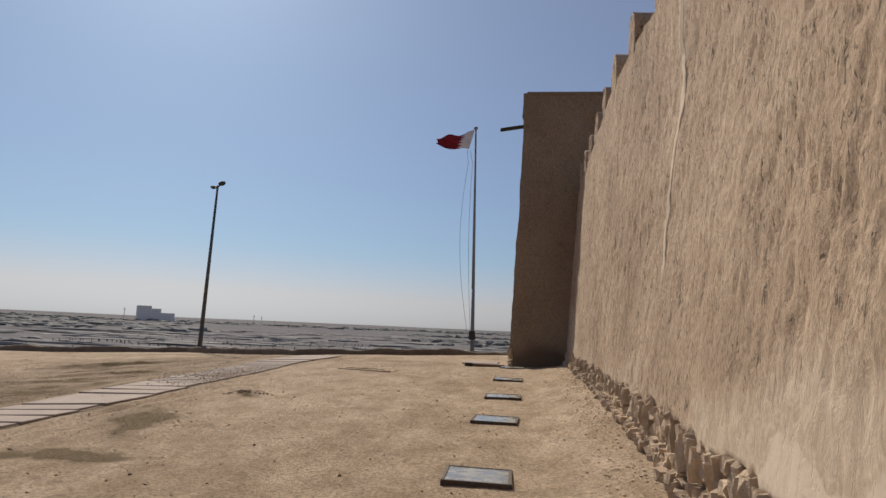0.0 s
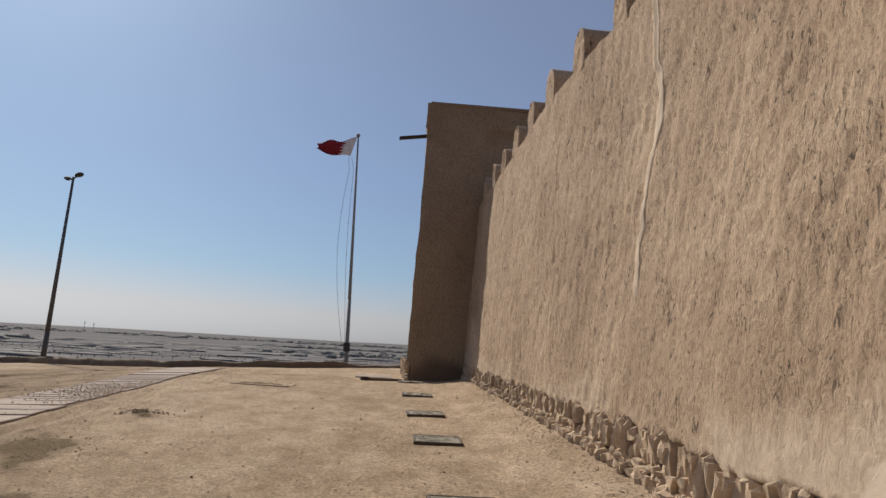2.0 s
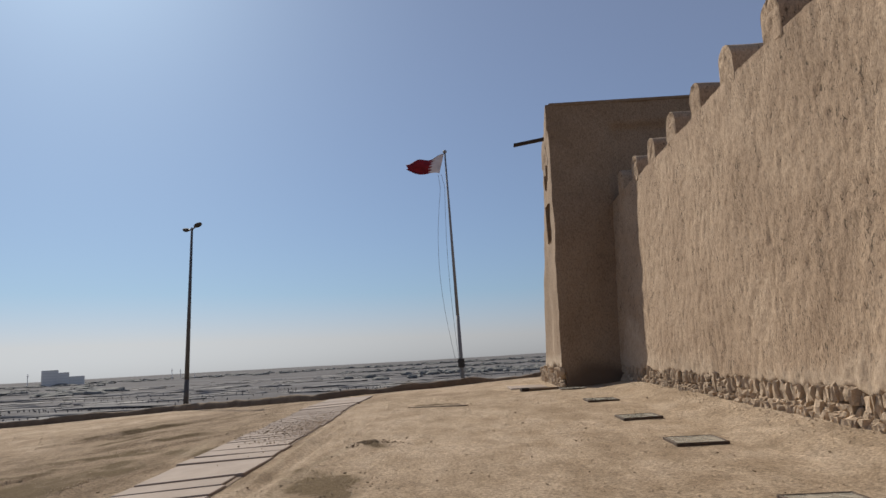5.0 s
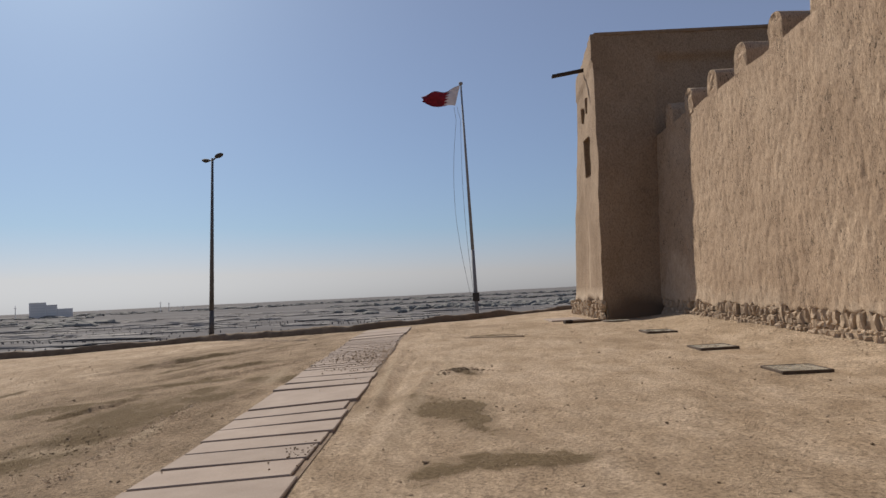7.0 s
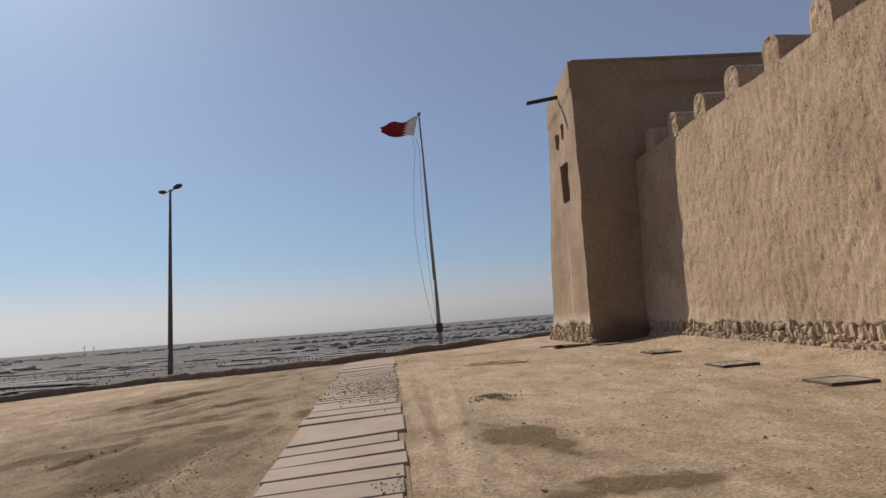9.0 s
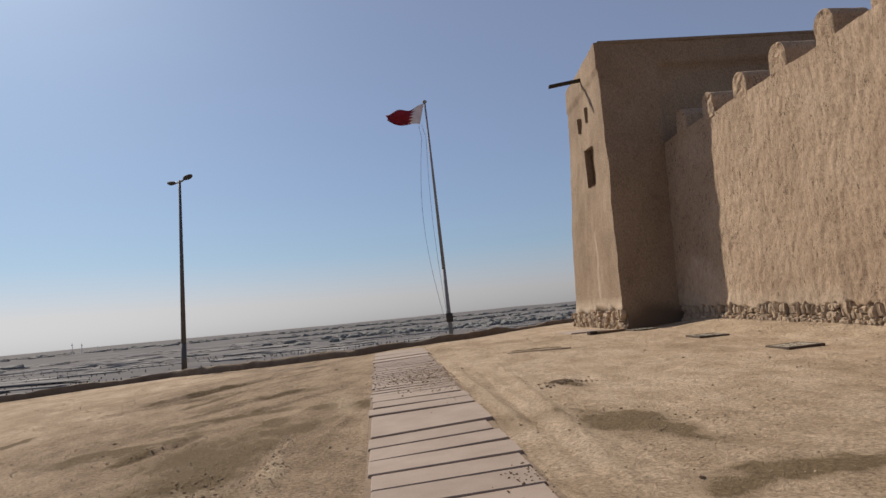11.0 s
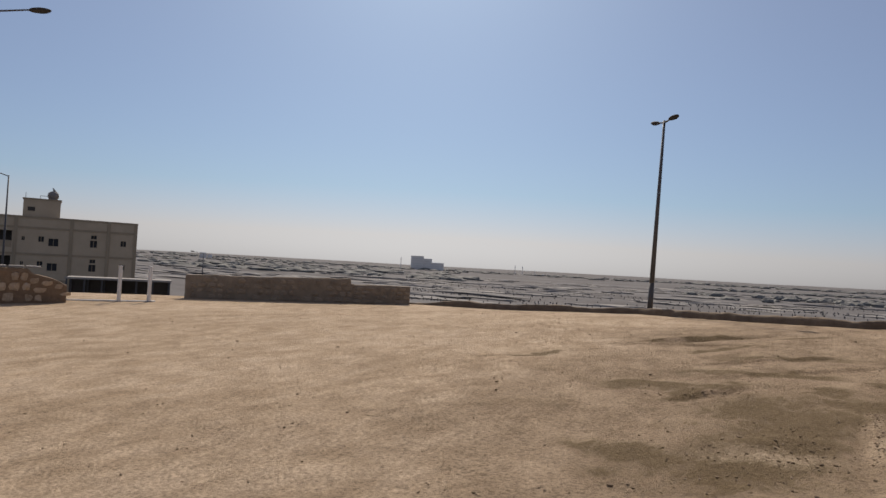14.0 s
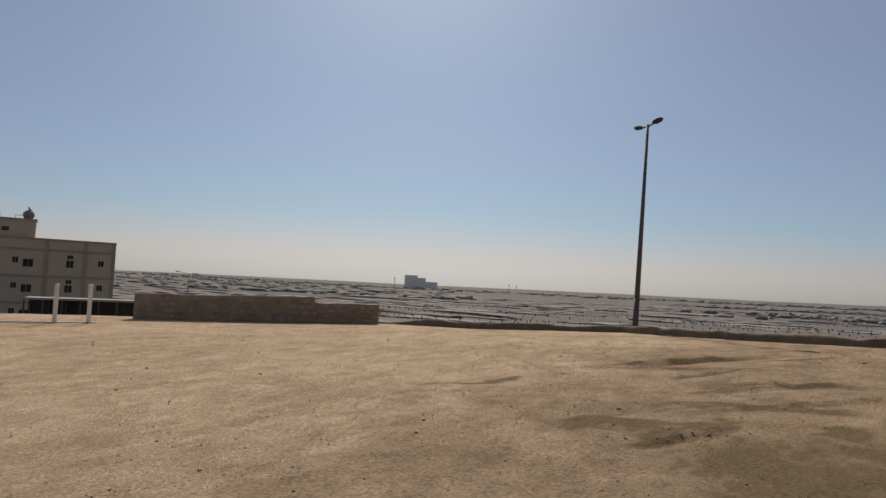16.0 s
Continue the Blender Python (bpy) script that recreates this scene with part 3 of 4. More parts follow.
    for k in range(24):
        y = T_Y + 0.5 + (T_BACK - T_Y - 0.9) * k / 23
        xe = -1.55 + 0.084 * (y - T_Y) + 0.02 * random.random()
        box(bm, (xe, y - 0.12, TOP_Z - 0.08), (xe + 0.28, y + 0.12, TOP_Z + 0.02 + 0.05 * random.random()), bevel=0.02)
    part("parapet_edge", bm, M_PLASTER_SHADED, tower)
    bm = boxed((T_X + 0.33, T_Y + 0.33, TOP_Z - 0.06), (6.98, T_Y + 0.5, TOP_Z + 0.045), bevel=0.015)
    part("coping", bm, M_RECESS, tower, "thin dark coping along the roof edge")
    # wooden water spout
    bm = bmesh.new()
    way = look((-1.25, 23.25, 8.62), (-2.6, 23.4, 8.46)) @ pose(0, 0, 0, -90, 0, 0)
    box(bm, (-0.07, -0.1, -0.05), (0.07, 1.22, -0.015), way, 0.008)
    box(bm, (-0.07, -0.1, -0.014), (-0.045, 1.2, 0.05), way, 0.006)
    box(bm, (0.045, -0.1, -0.014), (0.07, 1.2, 0.05), way, 0.006)
    part("water_spout", bm, M_WOOD_DARK, tower, "dark wooden water spout sticking out")
    return tower


def window_shell(x0, y0, y1, z0, z1, deep):
    bm = bmesh.new()
    a = [bm.verts.new((x0 - 0.04, y, z)) for y, z in ((y0 - 0.03, z0), (y1 + 0.03, z0), (y1 + 0.03, z1), (y0 - 0.03, z1))]
    b = [bm.verts.new((x0 + deep, y, z)) for y, z in ((y0 + 0.02, z0), (y1 - 0.02, z0), (y1 - 0.02, z1), (y0 + 0.02, z1))]
    for i in range(4):
        bm.faces.new((a[i], a[(i + 1) % 4], b[(i + 1) % 4], b[i]))
    bm.faces.new(b)
    return bm


tower = build_tower()


# ---- ground lights along the wall ----
def build_floor_light(y):
    z = ground_at(-1.7, y + 0.33)
    thing = empty("floor_light", "square in-ground floodlight with dusty glass and dark steel rim, in sand", "floor light", (-1.705, y + 0.33, z), "floor lights along the wall")
    for a, b in (((-0.34, -0.34), (0.34, -0.305)), ((-0.34, 0.305), (0.34, 0.34)), ((-0.34, -0.303), (-0.305, 0.303)), ((0.305, -0.303), (0.34, 0.303))):
        part("rim", boxed((*a, -0.12), (*b, 0.036), bevel=0.005), M_FRAME, thing)
    part("glass", boxed((-0.303, -0.303, 0.012), (0.303, 0.303, 0.03)), M_GLASS, thing, "dusty greenish glass plate")
    part("housing", boxed((-0.285, -0.285, -0.15), (0.285, 0.285, 0.005)), M_METAL_DARK, thing)
    thing.rotation_euler = (radians(random.uniform(-1, 1)), radians(random.uniform(-1.2, 1.2)), radians(random.uniform(-4, 2)))
    return thing


for y in (6.42, 9.83, 12.72, 15.82, 19.5):
    build_floor_light(y)


# ---- path of concrete sleepers ----
def build_path():
    path = empty("path", "straight path of pinkish concrete sleepers with open joints, sunk in sand", "path", kind="structure")
    sheet("path_bed", steps(-9.16, -7.7, 0.2), steps(-6, 22.9, 0.3), lambda x, y: (x + 0.012 * (y - 9), y, height(x, y) + 0.008), M_SLAB_BED, path)
    edges = [-6.0]
    while edges[-1] < 9.15:
        edges.append(edges[-1] + random.uniform(0.5, 0.62))
    edges += [9.75, 11.15, 11.7, 12.3, 12.9]
    while edges[-1] < 18.6:
        edges.append(edges[-1] + random.uniform(0.24, 0.42))
    edges += [19.6, 21.0, 22.7]
    for a, b in zip(edges, edges[1:]):
        left, right = -9.12 + random.uniform(-0.05, 0.03), -7.73 + random.uniform(-0.05, 0.05)
        gap = 0.008 + 0.01 * random.random()
        skew = random.uniform(-0.06, 0.0)
        bm = bmesh.new()
        low = 0.026 if 12.4 < a < 18.7 else 0.034
        vs = box(bm, (left, a + gap, -0.1), (right, b - gap, low), bevel=0.009)
        for v in vs:
            v.co.x += 0.012 * (v.co.y - 9)
            v.co.y += skew * (v.co.x + 8.5)
            v.co.z += ground_at(v.co.x, (a + b) / 2 + 0.5 * (v.co.y - (a + b) / 2))
        part("slab", bm, M_SLAB, path)


build_path()


# ---- kerb along the rim of the raised ground ----
def build_kerb():
    kerb = empty("kerb", "rough low kerb and earth bank along the rim of the ground", "kerb", kind="structure")
    xs = steps(-27.9, 4.0, 0.12)
    ts = steps(0, 1, 0.1)

    def place(x, t):
        y = kerb_y(x) + 0.25 * soft_noise(x * 0.5, 0, 0, 3)
        h = 0.24 - 0.06 * smooth(-11, -7, x) + 0.05 * fractal(x * 0.9, 0, 0, 3, 4) + 0.05 * smooth(-10.5, -9, x) * fractal(x * 0.9, 3, 0, 2, 14)
        h = h * (0.3 + 0.7 * smooth(-27.5, -24, x))
        prof = np.interp(t, [0, 0.15, 0.3, 0.7, 0.85, 1], [-0.15, 0.75, 1.0, 0.97, 0.7, -0.3])
        off = np.interp(t, [0, 0.15, 0.3, 0.7, 0.85, 1], [-0.02, 0.02, 0.09, 0.42, 0.5, 0.62])
        return x, y + off + 0.03 * fractal(x * 3, t * 4, 0, 3, 6), plateau(x, y) + h * prof + 0.02 * fractal(x * 4, t * 5, 0, 3, 7)
    sheet("kerb_bank", xs, ts, place, M_KERB, kerb)


build_kerb()


# ---- lamps ----
def build_lamp(place, tall, arms, head, label, turn=0.0, base=0.1):
    """arms: how far out along its own x each head sits, and how much it rises."""
    thing = empty("street_lamp", label, "street lamp", place)
    part("base_plate", boxed((-0.22, -0.22, -0.35), (0.22, 0.22, 0.04), bevel=0.01), M_KERB, thing)
    part("flange", tubed(((0, 0, 0.04), (0, 0, 0.1), 0.17)), M_POST, thing)
    part("pole", tubed(((0, 0, 0.1), (0, 0, 1.3), base * 1.15, base), ((0, 0, 1.3), (0, 0, tall), base, base * 0.5)), M_POST, thing, flat=False)
    for out, up in arms:
        s = math.copysign(1, out)
        a = part("arm", tubed(((0, 0, tall - 0.08), (out, 0, tall - 0.08 + up), 0.04, 0.032), sides=8), M_POST, thing)
        bm = bmesh.new()
        ball(bm, Matrix.Translation((out + s * head * 0.42, 0, tall - 0.04 + up)) @ Matrix.Rotation(-s * 0.14, 4, "Y") @ Matrix.Diagonal((head * 0.5, head * 0.24, head * 0.13, 1)), 3)
        part("lamp_head", bm, M_METAL_DARK, a, "dark oval lamp head", flat=False)
        bm = bmesh.new()
        ball(bm, Matrix.Translation((out + s * head * 0.5, 0, tall - 0.075 + up)) @ Matrix.Rotation(-s * 0.14, 4, "Y") @ Matrix.Diagonal((head * 0.3, head * 0.18, head * 0.09, 1)), 2)
        part("lens", bm, M_PANE, a, flat=False)
    thing.rotation_euler = (0, 0, radians(turn))
    return thing


lamp = build_lamp((-16.62, 30.45, ground_at(-16.62, 30.45) - 0.02), 8.0, ((0.42, 0.05), (-0.42, 0.05)), 0.62, "dark steel double-headed lamp post leaning slightly behind the kerb", -48, 0.1)
lamp.rotation_euler = (Matrix.Rotation(radians(1.8), 4, "Y") @ Matrix.Rotation(radians(-48), 4, "Z")).to_euler()
build_lamp((-38.57, 15.85, ground_at(-38.57, 15.85)), 10.95, ((1.3, 0.3), (-1.45, 0.2)), 0.8, "tall grey double-armed street lamp behind the stone wall", 50, 0.13)
build_lamp((-65.3, 31.6, ground_at(-65.3, 31.6)), 6.6 - ground_at(-65.3, 31.6), ((-1.7, 0.5),), 0.6, "grey single-armed street lamp in front of the flats", 60, 0.1)
build_lamp((-129.4, 109.2, ground_at(-129.4, 109.2)), 1.7 - ground_at(-129.4, 109.2), ((-2.0, 0.4),), 0.9, "grey single-armed street lamp down on the plain", 48, 0.13)


# ---- flagpole and flag ----
POLE = (-4.55, 40.3)


def build_flagpole():
    z0 = ground_at(*POLE)
    thing = empty("flagpole", "slender tall steel flagpole leaning slightly on a concrete block", "flagpole", (*POLE, z0))
    top = 13.72 - z0
    part("footing", boxed((-0.45, -0.45, -0.6), (0.45, 0.45, 0.9), bevel=0.04), M_PALE_FAR, thing, "pale concrete footing")
    part("pole", tubed(((0, 0, 0.85), (0, 0, 5), 0.12, 0.1), ((0, 0, 5), (0, 0, top - 0.1), 0.1, 0.05), sides=14), M_FLAGPOLE, thing, flat=False)
    bm = bmesh.new()
    ball(bm, Matrix.Translation((0, 0, top)) @ Matrix.Diagonal((0.13, 0.13, 0.11, 1)), 2)
    part("truck", bm, M_FLAGPOLE, thing, flat=False)
    part("winch", boxed((-0.2, -0.22, 2.0), (0.18, -0.1, 2.5), bevel=0.03), M_METAL_DARK, thing, "dark winch box")
    for sag, x0 in ((0.55, -0.3), (0.2, -0.12)):
        runs = []
        pts = [Vector((x0 - sag * math.sin(math.pi * k / 14) - (0.2 if k < 1 else 0), -0.05, (top - 1.4) * (1 - k / 14) + 2.3 * k / 14)) for k in range(15)]
        part("halyard", tubed(*[(a, b, 0.011) for a, b in zip(pts, pts[1:])], sides=5), M_FLAGPOLE, thing)
    thing.rotation_euler = (0, radians(-1.1), 0)
    return top + z0


def build_flag(top):
    """A red flag with a white serrated band at the hoist, blowing out from the pole."""
    flag = empty("flag", "red and white flag with a serrated edge, blowing from the pole", "flag", (POLE[0] - 0.28, POLE[1], top))
    long, tall = 2.3, 1.22
    nu, nv = 40, 20

    def place(u, v):
        top_edge = -0.1 - 0.5 * u - 0.16 * math.sin(u * 3.0) + 0.05 * math.sin(u * 11)
        high = tall * (1 - 0.52 * u ** 0.8)
        x = -0.06 - long * u * 0.98 - 0.34 * v * (1 - u) + 0.05 * math.sin(v * 6 + u * 4) * u
        y = 0.2 * math.sin(u * 8.5 + v * 2.2) * (0.25 + u) - 0.45 * u + 0.12 * math.sin(v * 7 + u * 3) * u
        z = top_edge - high * v + 0.07 * math.sin(u * 10 + 1 + v * 3) * u
        return (x, y, z)

    def serrate(v):
        f = (v * 5) % 1.0
        return 0.24 + 0.13 * (1 - abs(2 * f - 1))
    for name, mat in (("white_band", M_WHITE_CLOTH), ("red_field", M_RED_BACKLIT)):
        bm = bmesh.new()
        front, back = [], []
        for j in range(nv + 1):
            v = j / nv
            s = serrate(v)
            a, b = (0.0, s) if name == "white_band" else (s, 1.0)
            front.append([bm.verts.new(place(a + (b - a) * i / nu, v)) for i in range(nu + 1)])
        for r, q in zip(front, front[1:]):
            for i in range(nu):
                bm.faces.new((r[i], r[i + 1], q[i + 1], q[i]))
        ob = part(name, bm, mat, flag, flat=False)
        so = ob.modifiers.new("thick", "SOLIDIFY")
        so.thickness = 0.006
    return flag


build_flag(build_flagpole())


# ---- stones ----
def stone_mesh(seed, mat):
    rnd = random.Random(seed)
    bm = bmesh.new()
    bmesh.ops.create_cube(bm, size=2)
    bmesh.ops.subdivide_edges(bm, edges=bm.edges[:], cuts=1, use_grid_fill=True)
    for v in bm.verts:
        d = v.co.normalized()
        v.co = v.co * 0.5 + d * 0.5
        v.co = Vector((v.co.x * rnd.uniform(0.62, 1.22), v.co.y * rnd.uniform(0.62, 1.22), v.co.z * rnd.uniform(0.66, 1.22)))
    me = bpy.data.meshes.new("stone")
    bm.to_mesh(me)
    bm.free()
    me.materials.append(mat)
    return me


STONES = [stone_mesh(s, M_STONE) for s in range(9)]
BLOCKS = [stone_mesh(50 + s, M_BLOCK) for s in range(7)]


def put_stone(meshes, parent, place, size, turn):
    ob = new("stone", random.choice(meshes))
    ob.parent = parent
    ob.location, ob.scale, ob.rotation_euler = place, size, turn
    return ob


def join_stones(name, meshes, parent, rows, mat, label=""):
    """Stones too many to pick apart, in one mesh."""
    vs, fs = [], []
    for place, size, turn in rows:
        me = random.choice(meshes)
        m = Matrix.LocRotScale(place, Euler(turn), size)
        n = len(vs)
        vs += [tuple(m @ v.co) for v in me.vertices]
        fs += [tuple(n + i for i in p.vertices) for p in me.polygons]
    me = bpy.data.meshes.new(name)
    me.from_pydata(vs, [], fs)
    ob = mesh_object(name, me, mat, parent, label)
    return tagged(ob, label, kind="stuff")


# ---- low rubble walls at the rim ----
def build_low_wall(name, a, b, tops, thick, label, rows, stones, mat):
    """A low wall from a to b; tops: (share of the way, height of the top)."""
    thing = empty(name, label, "stone wall", (0, 0, 0), "low walls at the rim")
    a, b = Vector((*a, 0)), Vector((*b, 0))
    along = (b - a).normalized()
    side = Vector((-along.y, along.x, 0))
    length = (b - a).length
    fx, fz = [p for p, _ in tops], [h for _, h in tops]

    def place(u, t):
        bow = 0.35 * np.sin(u / length * math.pi)
        zb = np.interp(u / length, [0, 1], [ground_at(a.x, a.y), ground_at(b.x, b.y)]) - 0.2
        zt = np.interp(u / length, fx, fz) + 0.02 * fractal(u * 2, 0, 0, 3, 71)
        w = np.interp(t, [0, 0.3, 0.36, 0.64, 0.7, 1], [-0.5, -0.5, -0.46, 0.46, 0.5, 0.5]) * thick - bow
        z = np.interp(t, [0, 0.3, 0.36, 0.64, 0.7, 1], [0, 0.94, 1, 1, 0.94, 0]) * (zt - zb) + zb
        rough = 0.02 * fractal(u * 2.5, t * 9, 0, 3, 72)
        return a.x + along.x * u + side.x * (w + rough), a.y + along.y * u + side.y * (w + rough), z
    sheet("wall_body", np.concatenate([steps(0, length, 0.15), [p * length for p in fx]]), np.concatenate([steps(0, 1, 0.05), [0.3, 0.36, 0.64, 0.7]]), place, mat, thing, flat=True)
    for u in (0.0, length):
        end = [place(np.array([u]), np.array([t])) for t in (0, 0.3, 0.36, 0.64, 0.7, 1)]
        bm = bmesh.new()
        bm.faces.new([bm.verts.new(tuple(float(np.ravel(c)[0]) for c in p)) for p in end])
        part("wall_end", bm, mat, thing)
    for r in range(rows):
        u = 0.2
        while u < length - 0.25:
            w = random.uniform(0.26, 0.52)
            zb = ground_at(a.x + along.x * u, a.y + along.y * u)
            top = float(np.interp((u + w / 2) / length, fx, fz))
            h = (top - zb) / (rows + 0.35)
            bow = 0.35 * math.sin((u + w / 2) / length * math.pi)
            p = a + along * (u + w / 2) + side * (-thick * 0.5 - bow + 0.02)
            zc = zb + h * (r + 0.6)
            if random.random() < 0.85:
                put_stone(stones, thing, (p.x, p.y, zc), (w * 0.42, 0.08, h * 0.4), (random.uniform(-0.06, 0.06), random.uniform(-0.08, 0.08), math.atan2(along.y, along.x) + random.uniform(-0.06, 0.06)))
            u += w
    return thing


build_low_wall("stone_wall", (-34.6, 22.45), (-27.1, 28.7), ((0, 0.39), (0.3, 0.45), (0.72, 0.55), (0.725, 0.29), (1, 0.34)), 0.5, "weathered grey-brown stone wall with a stepped top", 4, BLOCKS, M_BLOCK)
wall_two = build_low_wall("stone_wall", (-39.2, 9.4), (-34.8, 17.2), ((0, 0.45), (0.86, 0.44), (0.88, 0.26), (0.95, 0.1), (1, -0.12)), 0.6, "low rubble wall with pale coping and a broken end", 3, STONES, M_RECESS)
for k in range(14):
    p = Vector((-38.9, 10.0, 0)).lerp(Vector((-35.2, 16.5, 0)), (k + 0.5) / 14)
    ob = part("coping_slab", boxed((-0.235, -0.34, 0), (0.235, 0.34, 0.07), bevel=0.015), M_PALE_FAR, wall_two)
    ob.location, ob.rotation_euler = (p.x, p.y, 0.47), (0, random.uniform(-0.02, 0.02), math.atan2(6.5, 3.7) + random.uniform(-0.02, 0.02))


# ---- gate posts with a slack cable ----
def build_gate_post(x, y, tall):
    z = ground_at(x, y)
    thing = empty("gate_post", "white-painted steel gate post standing in sand" if tall > 1 else "short white-painted steel post standing in sand", "post", (x, y, z), "gate posts")
    part("post", boxed((-0.055, -0.055, -0.2), (0.055, 0.055, tall), bevel=0.01), M_WHITE_STEEL, thing)
    part("cap", boxed((-0.063, -0.063, tall), (0.063, 0.063, tall + 0.03), bevel=0.008), M_WHITE_STEEL, thing)
    part("foot", boxed((-0.1, -0.1, -0.1), (0.1, 0.1, 0.04), bevel=0.015), M_PALE_FAR, thing)


build_gate_post(-33.85, 18.68, 1.34)
build_gate_post(-33.2, 19.5, 1.34)
rail = empty("fallen_rail", "thin white rail lying on the sand by the posts", "rail", (-34.1, 18.3, ground_at(-34.1, 18.3)))
part("bar", tubed(((-0.8, -1.4, 0.05), (0.2, 0.4, 0.04), 0.035), ((0.2, 0.4, 0.04), (0.9, 1.5, 0.05), 0.035), sides=8), M_WHITE_STEEL, rail)


# ---- carport below the rim ----
def build_carport():
    a, b = Vector((-53.2, 28.9)), Vector((-49.2, 33.9))
    mid = (a + b) / 2
    z = min(ground_at(*a), ground_at(*b), ground_at(*mid))
    thing = empty("carport", "low open-sided shelter with a pale flat roof and steel posts", "carport", (mid.x, mid.y, z))
    thing.rotation_euler = (0, 0, math.atan2(b.y - a.y, b.x - a.x))
    L, top = (b - a).length / 2, -0.62 - z
    part("roof", boxed((-L, -0.3, top - 0.06), (L, 2.6, top), bevel=0.015), M_PALE_FAR, thing, "thin pale roof sheet")
    part("fascia", boxed((-L, -0.36, top - 0.1), (L, -0.302, top + 0.03), bevel=0.01), M_PALE_FAR, thing)
    for k in range(7):
        x = -L + 0.12 + (2 * L - 0.24) * k / 6
        part("post", boxed((x - 0.05, -0.25, -0.3), (x + 0.05, -0.15, top - 0.062), bevel=0.01), M_POST, thing)
        part("post", boxed((x - 0.05, 2.4, -0.3), (x + 0.05, 2.5, top - 0.062), bevel=0.01), M_POST, thing)
    # Added dark sheet that stands in for the shade under the roof.
    part("shade_panel", boxed((-L, 2.52, 0.2), (L, 2.56, top - 0.1)), M_DARK_ROOM, thing)
    part("bench", boxed((-L + 0.4, 1.5, 0.35), (L - 0.6, 2.1, 0.45), bevel=0.01), M_WOOD_DARK, thing)


build_carport()


# ---- block of flats ----
def build_flats():
    eye = Vector((-11.0, 1.7))
    P, Q = Vector((-90.45, 62.35)), Vector((-101.95, 43.75))
    along = (Q - P).normalized()
    z0 = -7.2
    thing = empty("apartment_building", "three-storey beige rendered apartment block with dark windows and balconies", "apartment building", (P.x, P.y, z0))
    thing.rotation_euler = (0, 0, math.atan2(along.y, along.x))
    # own axes: x along the front, -y is behind it, so the front faces +y mirrored: find which
    n = Vector((-along.y, along.x))
    s = 1.0 if n.dot(eye - P) > 0 else -1.0
    roof = 4.9 - z0
    long, deep = 36.0, 15.0

    def wallbox(name, x0, x1, y0, y1, za, zb, mat, parent=thing, label="", bevel=0.0):
        ya, yb = sorted((s * y0, s * y1))
        return part(name, boxed((x0, ya, za), (x1, yb, zb), bevel=bevel), mat, parent, label)
    windows = []
    for floor in range(3):
        f = 3.3 * floor
        windows += [(1.5, 2.45, roof - 3.25 - f, roof - 2.5 - f), (5.9, 6.85, roof - 2.45 - f, roof - 1.95 - f), (5.8, 6.95, roof - 3.6 - f, roof - 2.65 - f),
                    (11.3, 12.8, roof - 3.7 - f, roof - 2.7 - f), (13.3, 14.2, roof - 3.2 - f, roof - 2.5 - f), (15.9, 16.45, roof - 3.1 - f, roof - 2.6 - f),
                    (17.6, 23.9, roof - 4.1 - f, roof - 1.9 - f), (26.0, 27.2, roof - 3.7 - f, roof - 2.7 - f), (31, 32.4, roof - 3.7 - f, roof - 2.7 - f)]
    windows = [(a * 0.8, b * 0.8, roof - (roof - c) * 0.95, roof - (roof - d) * 0.95) for a, b, c, d in windows]
    us = np.array([0, long] + [w[0] for w in windows] + [w[1] for w in windows], float)
    zs = np.array([0, roof] + [w[2] for w in windows] + [w[3] for w in windows], float)
    sheet("wall", us, zs, lambda u, z: (u, 0 * u, z), M_RENDER, thing, "beige rendered front", holes=windows, flat=True)
    for name, args in (("side_wall", (0.0, 0.25, -deep, -0.01)), ("side_wall", (long - 0.25, long, -deep, -0.01)), ("rear_wall", (0.26, long - 0.26, -deep, -deep + 0.25))):
        wallbox(name, *args, 0, roof, M_RENDER)
    wallbox("roof", 0.26, long - 0.26, -deep + 0.26, -0.02, roof - 0.7, roof - 0.5, M_RENDER_TRIM)
    wallbox("parapet", -0.08, long, -0.3, 0.09, roof - 0.12, roof + 0.1, M_RENDER_TRIM)
    for floor in range(3):
        wallbox("string_course", -0.05, long, 0.003, 0.08, roof - 1.45 - 3.3 * floor, roof - 1.2 - 3.3 * floor, M_RENDER_TRIM)
    for x in (0.15, 3.4, 7.7, 13.8, 19.4):
        wallbox("pilaster", x - 0.2, x + 0.2, 0.003, 0.1, 0, roof - 0.125, M_RENDER_TRIM)
    for x0, x1, za, zb in windows:
        deepw = 1.6 if x1 - x0 > 3 else 0.3
        w = wallbox("balcony" if deepw > 1 else "window", x0, x1, -deepw - 0.1, -deepw, za, zb, M_DARK_ROOM, label="deep shaded balcony" if deepw > 1 else "dark window")
        for lo, hi in (((x0 - 0.02, za - 0.12), (x1 + 0.02, za)), ((x0 - 0.02, zb), (x1 + 0.02, zb + 0.1))):
            wallbox("reveal", lo[0], hi[0], -deepw - 0.1, -0.005, lo[1], hi[1], M_RENDER, w)
        for x in (x0, x1):
            wallbox("jamb", x - 0.06, x + 0.06, -deepw - 0.1, -0.006, za, zb, M_RENDER, w)
        if deepw > 1:
            wallbox("rail_wall", x0, x1, -0.14, -0.02, za, za + 0.85, M_RENDER_TRIM, w, "grey balcony parapet")
        else:
            wallbox("pane", x0 + 0.06, x1 - 0.06, -0.2, -0.17, za + 0.04, zb - 0.04, M_PANE, w)
            wallbox("mullion", (x0 + x1) / 2 - 0.03, (x0 + x1) / 2 + 0.03, -0.168, -0.13, za, zb, M_RENDER_TRIM, w)
